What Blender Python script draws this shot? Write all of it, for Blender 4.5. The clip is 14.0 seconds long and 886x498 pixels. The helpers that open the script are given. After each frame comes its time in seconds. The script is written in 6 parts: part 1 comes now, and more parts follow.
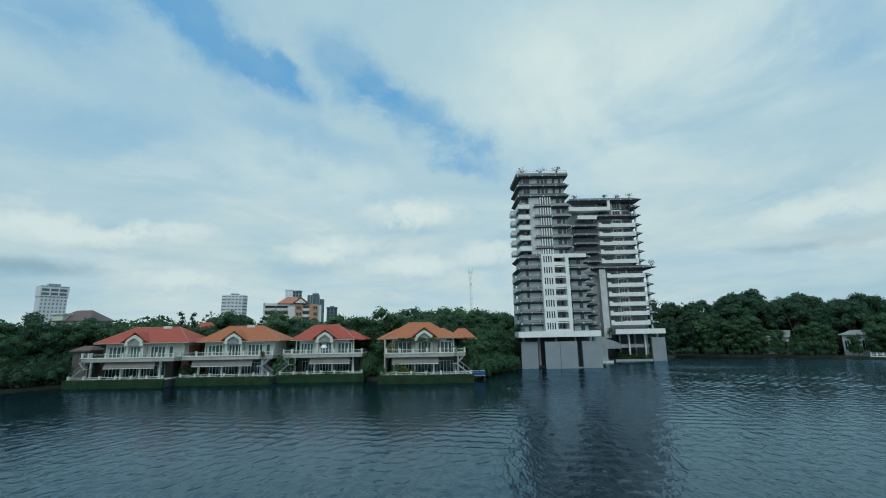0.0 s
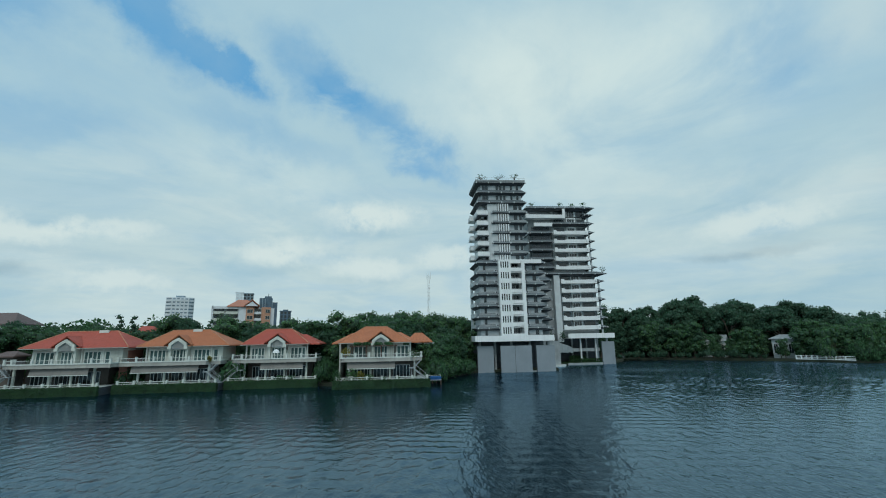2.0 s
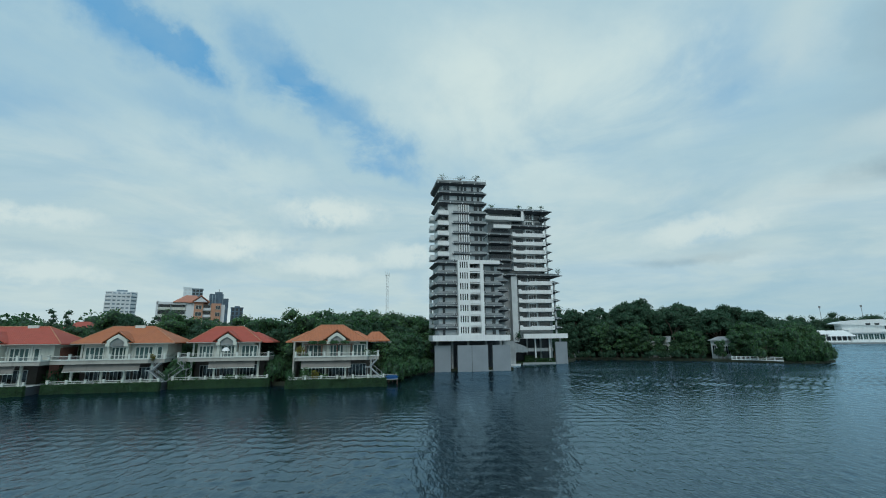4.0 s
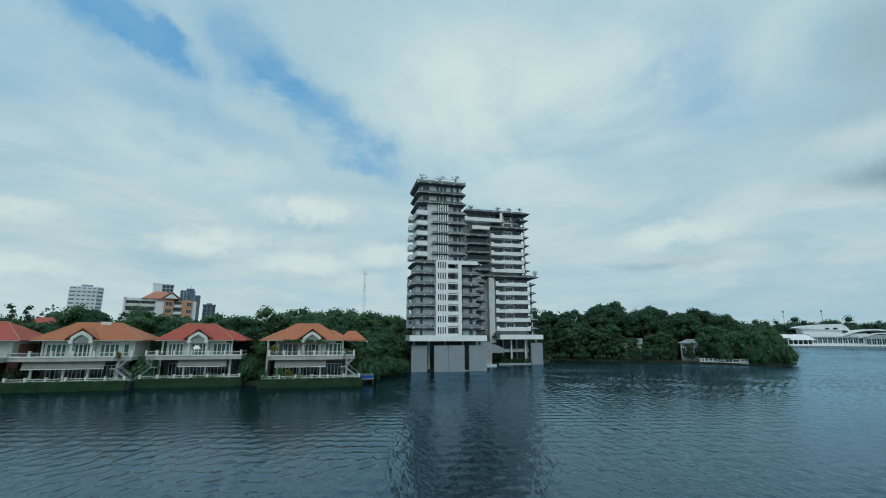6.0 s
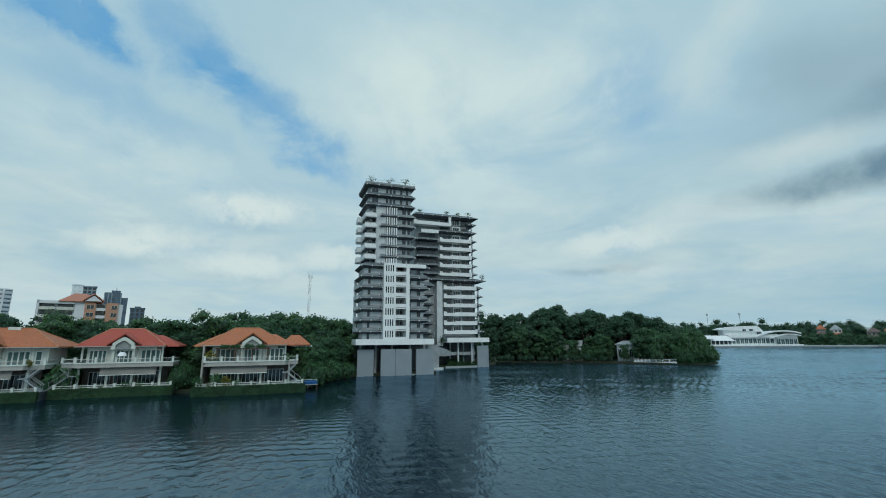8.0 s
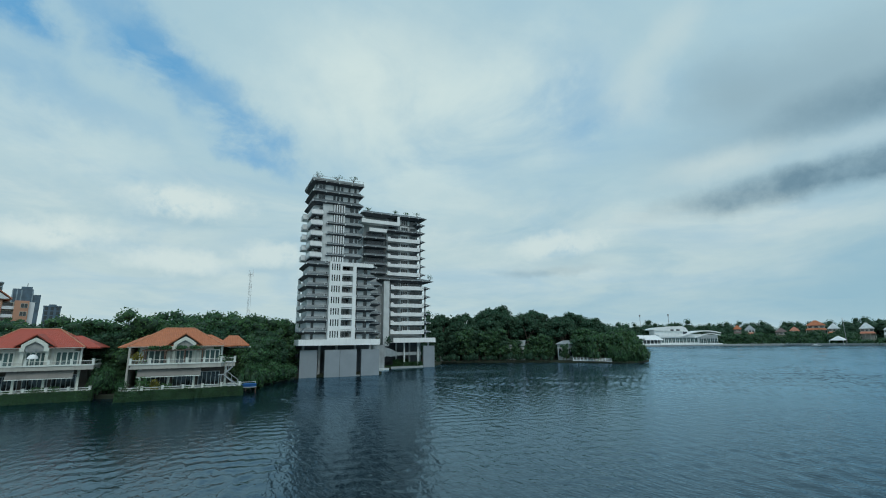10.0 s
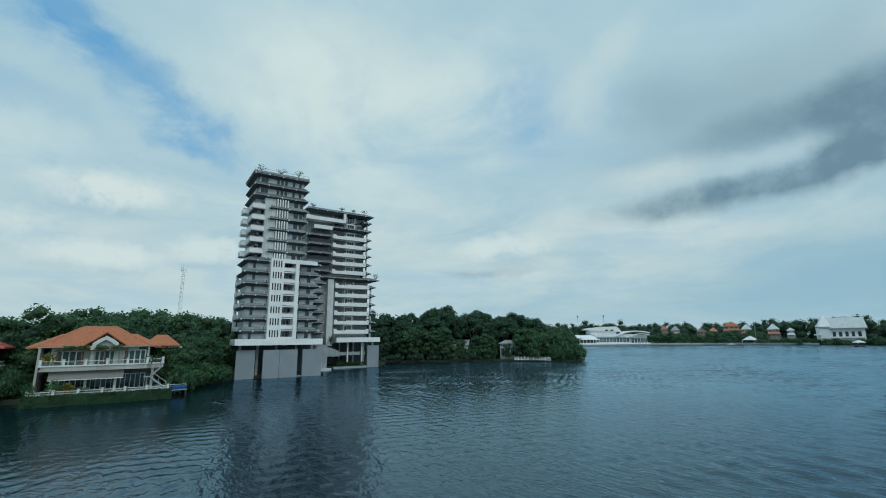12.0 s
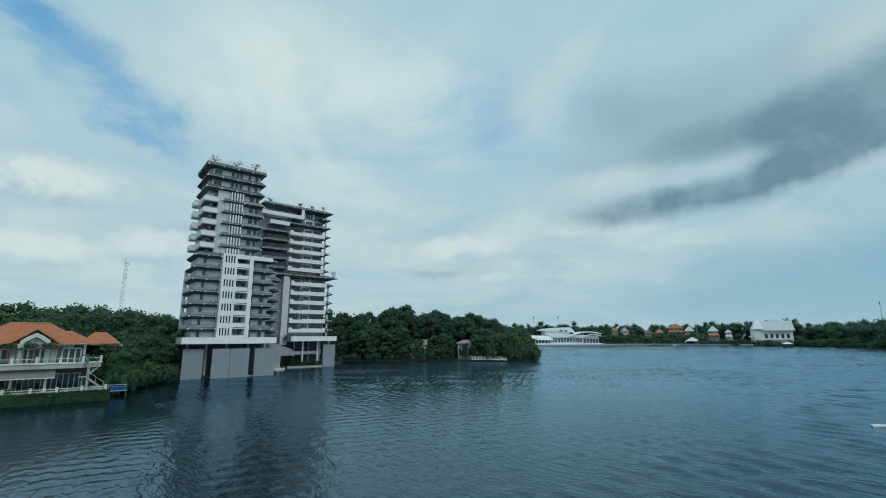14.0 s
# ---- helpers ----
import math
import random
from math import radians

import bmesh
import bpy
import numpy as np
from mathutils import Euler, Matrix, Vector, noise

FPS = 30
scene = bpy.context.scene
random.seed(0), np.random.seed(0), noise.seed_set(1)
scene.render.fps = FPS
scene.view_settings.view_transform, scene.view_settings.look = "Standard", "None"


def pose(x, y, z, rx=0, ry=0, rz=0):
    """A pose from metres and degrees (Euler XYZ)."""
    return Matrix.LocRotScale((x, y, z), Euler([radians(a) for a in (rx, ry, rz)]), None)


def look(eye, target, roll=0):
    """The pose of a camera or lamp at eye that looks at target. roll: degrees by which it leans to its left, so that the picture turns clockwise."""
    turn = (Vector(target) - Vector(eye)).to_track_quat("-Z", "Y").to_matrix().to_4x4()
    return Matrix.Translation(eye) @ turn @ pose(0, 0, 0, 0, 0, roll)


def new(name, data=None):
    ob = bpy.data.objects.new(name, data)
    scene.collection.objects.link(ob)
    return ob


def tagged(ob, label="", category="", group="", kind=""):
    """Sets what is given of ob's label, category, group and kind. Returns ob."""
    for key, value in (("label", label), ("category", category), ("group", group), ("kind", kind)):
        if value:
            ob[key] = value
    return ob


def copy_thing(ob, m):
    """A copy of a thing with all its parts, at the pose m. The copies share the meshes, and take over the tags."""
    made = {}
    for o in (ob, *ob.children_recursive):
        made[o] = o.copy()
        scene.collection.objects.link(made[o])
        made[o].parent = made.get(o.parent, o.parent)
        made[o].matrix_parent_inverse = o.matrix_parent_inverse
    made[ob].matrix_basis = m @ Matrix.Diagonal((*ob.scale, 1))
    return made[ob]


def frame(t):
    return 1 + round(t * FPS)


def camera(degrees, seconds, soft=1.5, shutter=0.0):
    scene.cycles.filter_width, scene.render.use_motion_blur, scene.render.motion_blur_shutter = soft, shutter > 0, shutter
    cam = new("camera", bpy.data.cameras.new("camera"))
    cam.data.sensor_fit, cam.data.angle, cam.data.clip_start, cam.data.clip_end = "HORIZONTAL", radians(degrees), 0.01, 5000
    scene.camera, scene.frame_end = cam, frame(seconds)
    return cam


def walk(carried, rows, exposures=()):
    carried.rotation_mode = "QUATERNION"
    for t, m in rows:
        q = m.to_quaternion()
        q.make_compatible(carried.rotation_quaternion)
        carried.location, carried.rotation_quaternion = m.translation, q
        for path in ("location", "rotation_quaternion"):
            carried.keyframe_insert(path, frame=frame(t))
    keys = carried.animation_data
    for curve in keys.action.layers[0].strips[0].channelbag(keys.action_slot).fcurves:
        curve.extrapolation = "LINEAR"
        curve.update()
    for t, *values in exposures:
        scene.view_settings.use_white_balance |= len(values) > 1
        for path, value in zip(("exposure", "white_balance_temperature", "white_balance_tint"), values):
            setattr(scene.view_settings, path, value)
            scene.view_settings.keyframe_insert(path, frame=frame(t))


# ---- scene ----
cam = camera(90.3, 14.0, soft=1.0)
walk(cam, [
    (0.0, pose(0, 0, 9.2, 101.127, 0.997, 0.196)),
    (0.5, pose(0, 0, 9.2, 101.100, 1.012, -0.977)),
    (1.0, pose(0, 0, 9.2, 101.080, 0.988, -2.261)),
    (1.5, pose(0, 0, 9.2, 101.300, 0.990, -3.543)),
    (2.0, pose(0, 0, 9.2, 101.573, 1.034, -5.285)),
    (2.5, pose(0, 0, 9.2, 101.645, 0.911, -6.869)),
    (3.0, pose(0, 0, 9.2, 101.632, 0.790, -8.314)),
    (5.5, pose(0, 0, 9.2, 101.161, 0.137, -13.035)),
    (6.0, pose(0, 0, 9.2, 101.400, 0.018, -13.631)),
    (6.5, pose(0, 0, 9.2, 101.559, 0.079, -14.689)),
    (7.0, pose(0, 0, 9.2, 101.919, 0.269, -16.640)),
    (7.5, pose(0, 0, 9.2, 101.864, 0.387, -18.381)),
    (8.0, pose(0, 0, 9.2, 101.801, 0.493, -20.342)),
    (10.5, pose(0, 0, 9.2, 101.799, 0.672, -28.796)),
    (11.0, pose(0, 0, 9.2, 101.832, 0.679, -30.515)),
    (11.5, pose(0, 0, 9.2, 101.687, 0.691, -32.381)),
    (12.0, pose(0, 0, 9.2, 101.621, 0.665, -34.188)),
    (12.5, pose(0, 0, 9.2, 101.584, 0.569, -35.412)),
    (13.0, pose(0, 0, 9.2, 101.725, 0.409, -36.611)),
    (13.5, pose(0, 0, 9.2, 101.602, 0.433, -37.999)),
    (14.0, pose(0, 0, 9.2, 101.522, 0.337, -39.526)),
], exposures=((0.0, -0.10, 6400, 7.5), (4.0, -0.14, 6400, 7.5), (14.0, -0.14, 6400, 7.5)))

# ---------------------------------------------------------------- sky and sun
SUN_EL, SUN_AZ = 50.0, -174.0          # degrees; azimuth clockwise from +y
world = bpy.data.worlds.new("sky")
scene.world = world
world.use_nodes = True
WN, WL = world.node_tree.nodes, world.node_tree.links
WN.clear()


def wmath(op, a, b=None, clamp=False):
    n = WN.new("ShaderNodeMath")
    n.operation, n.use_clamp = op, clamp
    for i, v in enumerate((a, b)):
        if v is None:
            continue
        if isinstance(v, (int, float)):
            n.inputs[i].default_value = v
        else:
            WL.new(v, n.inputs[i])
    return n.outputs[0]


def wmix(fac, a, b):
    n = WN.new("ShaderNodeMix")
    n.data_type = "RGBA"
    for i, v in ((0, fac), (6, a), (7, b)):
        if isinstance(v, tuple):
            n.inputs[i].default_value = (*v, 1)
        elif isinstance(v, (int, float)):
            n.inputs[i].default_value = v
        else:
            WL.new(v, n.inputs[i])
    return n.outputs[2]


def wnoise(vec, scale, detail=6, rough=0.55, distort=0.0):
    n = WN.new("ShaderNodeTexNoise")
    n.inputs["Scale"].default_value, n.inputs["Detail"].default_value = scale, detail
    n.inputs["Roughness"].default_value, n.inputs["Distortion"].default_value = rough, distort
    WL.new(vec, n.inputs["Vector"])
    return n


def wramp(v, lo, hi, out=1.0):
    n = WN.new("ShaderNodeMapRange")
    n.interpolation_type = "SMOOTHSTEP"
    n.inputs[1].default_value, n.inputs[2].default_value, n.inputs[4].default_value = lo, hi, out
    WL.new(v, n.inputs[0])
    return n.outputs[0]


nishita = WN.new("ShaderNodeTexSky")
nishita.sky_type, nishita.sun_disc = "NISHITA", False
nishita.sun_elevation, nishita.sun_rotation = radians(SUN_EL), radians(SUN_AZ)
nishita.air_density, nishita.dust_density, nishita.ozone_density = 1.0, 0.6, 1.5
coord = WN.new("ShaderNodeTexCoord")
sep = WN.new("ShaderNodeSeparateXYZ")
WL.new(coord.outputs["Generated"], sep.inputs[0])
DX, DY, DZ = sep.outputs
AZ = wmath("MULTIPLY", wmath("ARCTAN2", DX, DY), 57.2958)
EL = wmath("MULTIPLY", wmath("ARCSINE", DZ), 57.2958)
# the flat cloud layer as seen from below
over = wmath("ADD", wmath("MAXIMUM", DZ, 0.0), 0.12)
flat = WN.new("ShaderNodeCombineXYZ")
WL.new(wmath("DIVIDE", DX, over), flat.inputs[0])
WL.new(wmath("DIVIDE", DY, over), flat.inputs[1])
layer = wnoise(flat.outputs[0], 1.1, 9, 0.58, 0.6)
fine = wnoise(flat.outputs[0], 3.2, 8, 0.6, 0.3)
# angles with a ragged edge
warp = wnoise(coord.outputs["Generated"], 7.0, 7, 0.62)
wsep = WN.new("ShaderNodeSeparateColor")
WL.new(warp.outputs["Color"], wsep.inputs[0])
ang = WN.new("ShaderNodeCombineXYZ")
WL.new(wmath("ADD", AZ, wmath("MULTIPLY", wmath("SUBTRACT", wsep.outputs[0], 0.5), 15.0)), ang.inputs[0])
WL.new(wmath("ADD", EL, wmath("MULTIPLY", wmath("SUBTRACT", wsep.outputs[1], 0.5), 7.5)), ang.inputs[1])


smooth_ang = WN.new("ShaderNodeCombineXYZ")
WL.new(wmath("ADD", AZ, wmath("MULTIPLY", wmath("SUBTRACT", wsep.outputs[0], 0.5), 9.0)), smooth_ang.inputs[0])
WL.new(wmath("ADD", EL, wmath("MULTIPLY", wmath("SUBTRACT", wsep.outputs[1], 0.5), 3.6)), smooth_ang.inputs[1])


# angles for the heaped clouds: small billows
curl = wnoise(coord.outputs["Generated"], 19.0, 6, 0.6)
csep = WN.new("ShaderNodeSeparateColor")
WL.new(curl.outputs["Color"], csep.inputs[0])
heap_ang = WN.new("ShaderNodeCombineXYZ")
WL.new(wmath("ADD", AZ, wmath("MULTIPLY", wmath("SUBTRACT", csep.outputs[0], 0.5), 8.0)), heap_ang.inputs[0])
WL.new(wmath("ADD", EL, wmath("MULTIPLY", wmath("SUBTRACT", csep.outputs[1], 0.5), 3.4)), heap_ang.inputs[1])


def patch(az, el, half_az, half_el, tilt, amount, angles=ang, inner=0.1):
    """A soft ragged patch of cloud or of clear sky: centre, half sizes and tilt in degrees."""
    m = WN.new("ShaderNodeMapping")
    m.vector_type = "TEXTURE"
    m.inputs["Location"].default_value = (az, el, 0)
    m.inputs["Rotation"].default_value = (0, 0, radians(tilt))
    m.inputs["Scale"].default_value = (half_az, half_el, 1)
    WL.new(angles.outputs[0], m.inputs["Vector"])
    v = WN.new("ShaderNodeVectorMath")
    v.operation = "LENGTH"
    WL.new(m.outputs[0], v.inputs[0])
    return wramp(v.outputs["Value"], 1.0, inner, amount)


def gather(patches, angles=ang, inner=0.1):
    total = None
    for p in patches:
        v = patch(*p, angles, inner)
        total = v if total is None else wmath("ADD", total, v)
    return wmath("MINIMUM", total, 1.0)


CLEAR = [(-47, 31, 15, 6.5, 5, 0.6), (-31, 33.5, 17, 4.6, -20, 0.85), (-22, 30.5, 8, 2.8, -25, 0.8), (-38, 37, 18, 5, -10, 0.8), (-13, 32, 11, 5, -30, 0.65), (-7, 29.5, 10, 4.6, -35, 0.7),
         (1.5, 25.5, 10, 4.2, -38, 0.7), (46, 28, 9, 9, 0, 0.4), (-42, 21, 18, 4, 10, 0.3), (-16, 24, 14, 3, -15, 0.3), (5, 21.5, 6, 2.6, -20, 0.3)]
BRIGHT = [(18, 31, 24, 14, 0, 1.0), (40, 30, 16, 12, 0, 0.8), (24, 20, 16, 7, 0, 0.5), (-18, 20, 20, 5, -10, 0.45), (-8, 31, 4, 1.2, 10, 0.6)]
HEAPS = [(-4, 15.6, 8.5, 2.5, 2, 1.0), (-15.5, 10.8, 7.5, 2.4, 6, 1.0), (-4.5, 9.2, 8, 2.0, 0, 0.9), (-31.5, 6.8, 6, 1.6, 0, 0.8), (-33, 11.9, 7, 1.5, 4, 0.8),
         (-41.5, 10.9, 9, 1.7, 0, 0.9), (6, 10.6, 6, 2.0, 0, 0.8), (14, 8.2, 7, 1.5, 0, 0.6), (42.5, 11.8, 10, 2.0, 3, 0.8)]
RIMS = [(53, 28, 5, 6, -20, 0.55), (58, 33.5, 9, 3.4, 25, 0.5), (61, 18.6, 10, 2.6, 5, 0.75), (73, 18.6, 8, 1.8, 4, 0.3), (88, 28, 10, 4, 0, 0.5), (50, 14, 10, 2.4, 0, 0.5), (66, 11.2, 14, 1.8, 2, 0.4)]
UNDER = [(-4, 13.4, 7, 1.2, 0, 0.55), (-15.5, 8.8, 6.5, 1.2, 4, 0.5), (-4.5, 7.6, 7, 0.9, 0, 0.4), (-38, 9.2, 12, 0.9, 0, 0.5), (42, 9.4, 9, 1.0, 3, 0.6), (6, 8.7, 5, 0.8, 0, 0.35)]
STORM = [(64, 15.1, 15, 2.6, 4, 0.95), (76, 16.1, 11, 2.8, 6, 0.95), (84, 18.5, 11, 3.6, 12, 1.0), (75, 22.0, 13, 3.4, 4, 0.7), (86, 21.5, 15, 5.4, 2, 1.0),
         (98, 22, 16, 8, 0, 0.85), (41, 8.4, 9, 0.9, 3, 0.4), (-44, 7.2, 9, 1.3, 0, 0.45)]
HALO = [(82, 25, 22, 9, 6, 0.7), (67, 24, 13, 9, 5, 0.55), (59, 19.5, 10, 5, 5, 0.3), (62, 27, 9, 6, 0, 0.45)]
DUSKY = [(84, 5, 34, 9, 0, 0.85), (52, 3, 30, 5, 0, 0.35), (94, 12, 16, 10, 0, 0.6), (-46, 5, 14, 5, 0, 0.4)]
# low banks of cloud, drawn out along the horizon
bank = WN.new("ShaderNodeCombineXYZ")
WL.new(wmath("MULTIPLY", AZ, 0.055), bank.inputs[0])
WL.new(wmath("MULTIPLY", EL, 0.17), bank.inputs[1])
banks = wnoise(bank.outputs[0], 1.0, 8, 0.6, 0.4)
veil = wramp(layer.outputs[0], 0.30, 0.62)                      # thin high cloud nearly everywhere
clear = wmath("MULTIPLY", gather(CLEAR), wramp(fine.outputs[0], 0.22, 0.50))
cover = wmath("SUBTRACT", wmath("ADD", 0.74, wmath("MULTIPLY", veil, 0.26)), clear, True)
blue = wmix(0.8, nishita.outputs[0], (1.55, 4.5, 7.7))
low = wramp(EL, 24.0, 6.0)                                      # whiter towards the horizon
pale = wmix(low, (4.6, 6.5, 7.3), (5.7, 7.1, 7.3))
sky = wmix(cover, blue, pale)
sky = wmix(wmath("MULTIPLY", wramp(banks.outputs[0], 0.50, 0.32, 0.6), wramp(EL, 26.0, 12.0)), sky, (3.6, 5.6, 6.7))
sky = wmix(wmath("MULTIPLY", wramp(banks.outputs[0], 0.48, 0.66, 0.7), wramp(EL, 26.0, 12.0)), sky, (6.5, 7.7, 7.7))
bright = wmath("MULTIPLY", gather(BRIGHT), wramp(layer.outputs[0], 0.25, 0.52))
sky = wmix(wmath("MULTIPLY", bright, wmath("SUBTRACT", 1.0, wmath("MULTIPLY", clear, 0.9), True)), sky, (6.9, 8.2, 8.1))
grain = wramp(fine.outputs[0], 0.38, 0.66)
sky = wmix(wmath("MULTIPLY", grain, 0.16), sky, (4.2, 5.9, 6.7))
storm = wmath("MULTIPLY", gather(STORM, smooth_ang), wmath("ADD", 0.62, wmath("MULTIPLY", wramp(wsep.outputs[2], 0.36, 0.62), 0.38)))
sky = wmix(gather(DUSKY, smooth_ang), sky, (2.7, 4.9, 6.2))
sky = wmix(gather(HALO, smooth_ang), sky, (3.3, 4.8, 5.6))
sky = wmix(storm, sky, (1.72, 2.9, 3.75))
sky = wmix(wmath("MULTIPLY", gather(UNDER, smooth_ang), 0.8), sky, (4.0, 5.7, 6.5))
sky = wmix(gather(RIMS, smooth_ang, 0.0), sky, (6.3, 7.5, 7.6))
sky = wmix(wmath("MULTIPLY", gather(HEAPS, heap_ang, 0.25), wramp(csep.outputs[2], 0.22, 0.46)), sky, (7.0, 8.1, 8.0))
sky = wmix(wramp(EL, 40.0, 66.0, 0.75), sky, (1.6, 3.7, 5.8))       # clearer blue overhead
back = WN.new("ShaderNodeBackground")
back.inputs["Strength"].default_value = 0.1
WL.new(sky, back.inputs["Color"])
wout = WN.new("ShaderNodeOutputWorld")
WL.new(back.outputs[0], wout.inputs[0])

sun_data = bpy.data.lights.new("sun", "SUN")
sun_data.energy, sun_data.angle, sun_data.color = 1.35, radians(35), (1.0, 0.96, 0.9)
sun = new("sun", sun_data)
_el, _az = radians(SUN_EL), radians(SUN_AZ)
_way = Vector((math.sin(_az) * math.cos(_el), math.cos(_az) * math.cos(_el), math.sin(_el)))
sun.matrix_world = look(_way * 300, (0, 0, 0))

# ---------------------------------------------------------------- materials


def material(name, colour, rough=0.7, vary=0.15, scale=0.6, bump=0.0, bump_scale=8.0, metal=0.0, second=None, streak=0.0, island=0.0):
    """A painted, plastered or natural surface: base colour, stains at two scales, fine relief, run-off streaks."""
    m = bpy.data.materials.new(name)
    m.use_nodes = True
    n, l = m.node_tree.nodes, m.node_tree.links
    b = n["Principled BSDF"]
    b.inputs["Roughness"].default_value, b.inputs["Metallic"].default_value = rough, metal
    tc = n.new("ShaderNodeTexCoord")
    geo = n.new("ShaderNodeNewGeometry")

    def noise_at(s, detail=5, stretch=None):
        t = n.new("ShaderNodeTexNoise")
        t.inputs["Scale"].default_value, t.inputs["Detail"].default_value = s, detail
        if stretch:
            mp = n.new("ShaderNodeMapping")
            mp.inputs["Scale"].default_value = stretch
            l.new(geo.outputs["Position"], mp.inputs["Vector"])
            l.new(mp.outputs[0], t.inputs["Vector"])
        else:
            l.new(geo.outputs["Position"], t.inputs["Vector"])
        return t.outputs[0]

    def mixed(fac, a, c, kind="MIX"):
        x = n.new("ShaderNodeMix")
        x.data_type, x.blend_type = "RGBA", kind
        for i, v in ((0, fac), (6, a), (7, c)):
            if isinstance(v, tuple):
                x.inputs[i].default_value = (*v, 1)
            elif isinstance(v, float):
                x.inputs[i].default_value = v
            else:
                l.new(v, x.inputs[i])
        return x.outputs[2]

    def ranged(v, a, c, lo=0.0, hi=1.0):
        r = n.new("ShaderNodeMapRange")
        r.inputs[1].default_value, r.inputs[2].default_value = a, c
        r.inputs[3].default_value, r.inputs[4].default_value = lo, hi
        l.new(v, r.inputs[0])
        return r.outputs[0]

    dark = tuple(c * (1 - vary * 1.6) for c in colour)
    light = tuple(min(1.0, c * (1 + vary)) for c in colour)
    col = mixed(ranged(noise_at(scale), 0.3, 0.7), dark, light)
    col = mixed(ranged(noise_at(scale * 9, 3), 0.35, 0.75, 0.0, 0.5), col, second or colour)
    if streak:
        col = mixed(ranged(noise_at(1.0, 4, (2.4, 2.4, 0.12)), 0.52, 0.75, 0.0, streak), col, tuple(c * 0.45 for c in colour))
    if island:
        ri = ranged(geo.outputs["Random Per Island"], 0.0, 1.0, 1 - island, 1 + island)
        cc = n.new("ShaderNodeCombineColor")
        for i in range(3):
            l.new(ri, cc.inputs[i])
        col = mixed(1.0, col, cc.outputs[0], "MULTIPLY")
    l.new(col, b.inputs["Base Color"])
    if bump:
        bp = n.new("ShaderNodeBump")
        bp.inputs["Strength"].default_value, bp.inputs["Distance"].default_value = bump, 0.05
        l.new(noise_at(bump_scale, 6), bp.inputs["Height"])
        l.new(bp.outputs[0], b.inputs["Normal"])
    return m


def glass_pane(name, colour=(0.02, 0.03, 0.035)):
    m = material(name, colour, rough=0.06, vary=0.3, scale=0.35)
    m.node_tree.nodes["Principled BSDF"].inputs["Specular IOR Level"].default_value = 0.7
    return m


def foliage(name, colour, second):
    m = material(name, colour, rough=0.55, vary=0.42, scale=0.4, second=second, island=0.45)
    n, l = m.node_tree.nodes, m.node_tree.links
    b = n["Principled BSDF"]
    b.inputs["Specular IOR Level"].default_value = 0.25
    tr = n.new("ShaderNodeBsdfTranslucent")
    tr.inputs["Color"].default_value = (*[min(1, c * 1.3) for c in second], 1)
    mix = n.new("ShaderNodeMixShader")
    mix.inputs[0].default_value = 0.32
    l.new(b.outputs[0], mix.inputs[1])
    l.new(tr.outputs[0], mix.inputs[2])
    l.new(mix.outputs[0], n["Material Output"].inputs[0])
    return m


def tiles(name, colour, second):
    """Clay roof tiles: courses and pans as relief, mottled."""
    m = material(name, colour, rough=0.6, vary=0.10, scale=1.6, second=second)
    n, l = m.node_tree.nodes, m.node_tree.links
    geo = n.new("ShaderNodeNewGeometry")
    heights = []
    for axis in (0, 1, 2):
        s = n.new("ShaderNodeSeparateXYZ")
        l.new(geo.outputs["Position"], s.inputs[0])
        k = n.new("ShaderNodeMath")
        k.operation = "MULTIPLY"
        k.inputs[1].default_value = (20.0, 20.0, 34.0)[axis]
        l.new(s.outputs[axis], k.inputs[0])
        w = n.new("ShaderNodeMath")
        w.operation = "SINE"
        l.new(k.outputs[0], w.inputs[0])
        heights.append(w.outputs[0])
    a = n.new("ShaderNodeMath")
    l.new(heights[0], a.inputs[0])
    l.new(heights[2], a.inputs[1])
    bp = n.new("ShaderNodeBump")
    bp.inputs["Strength"].default_value, bp.inputs["Distance"].default_value = 0.6, 0.04
    l.new(a.outputs[0], bp.inputs["Height"])
    l.new(bp.outputs[0], n["Principled BSDF"].inputs["Normal"])
    return m


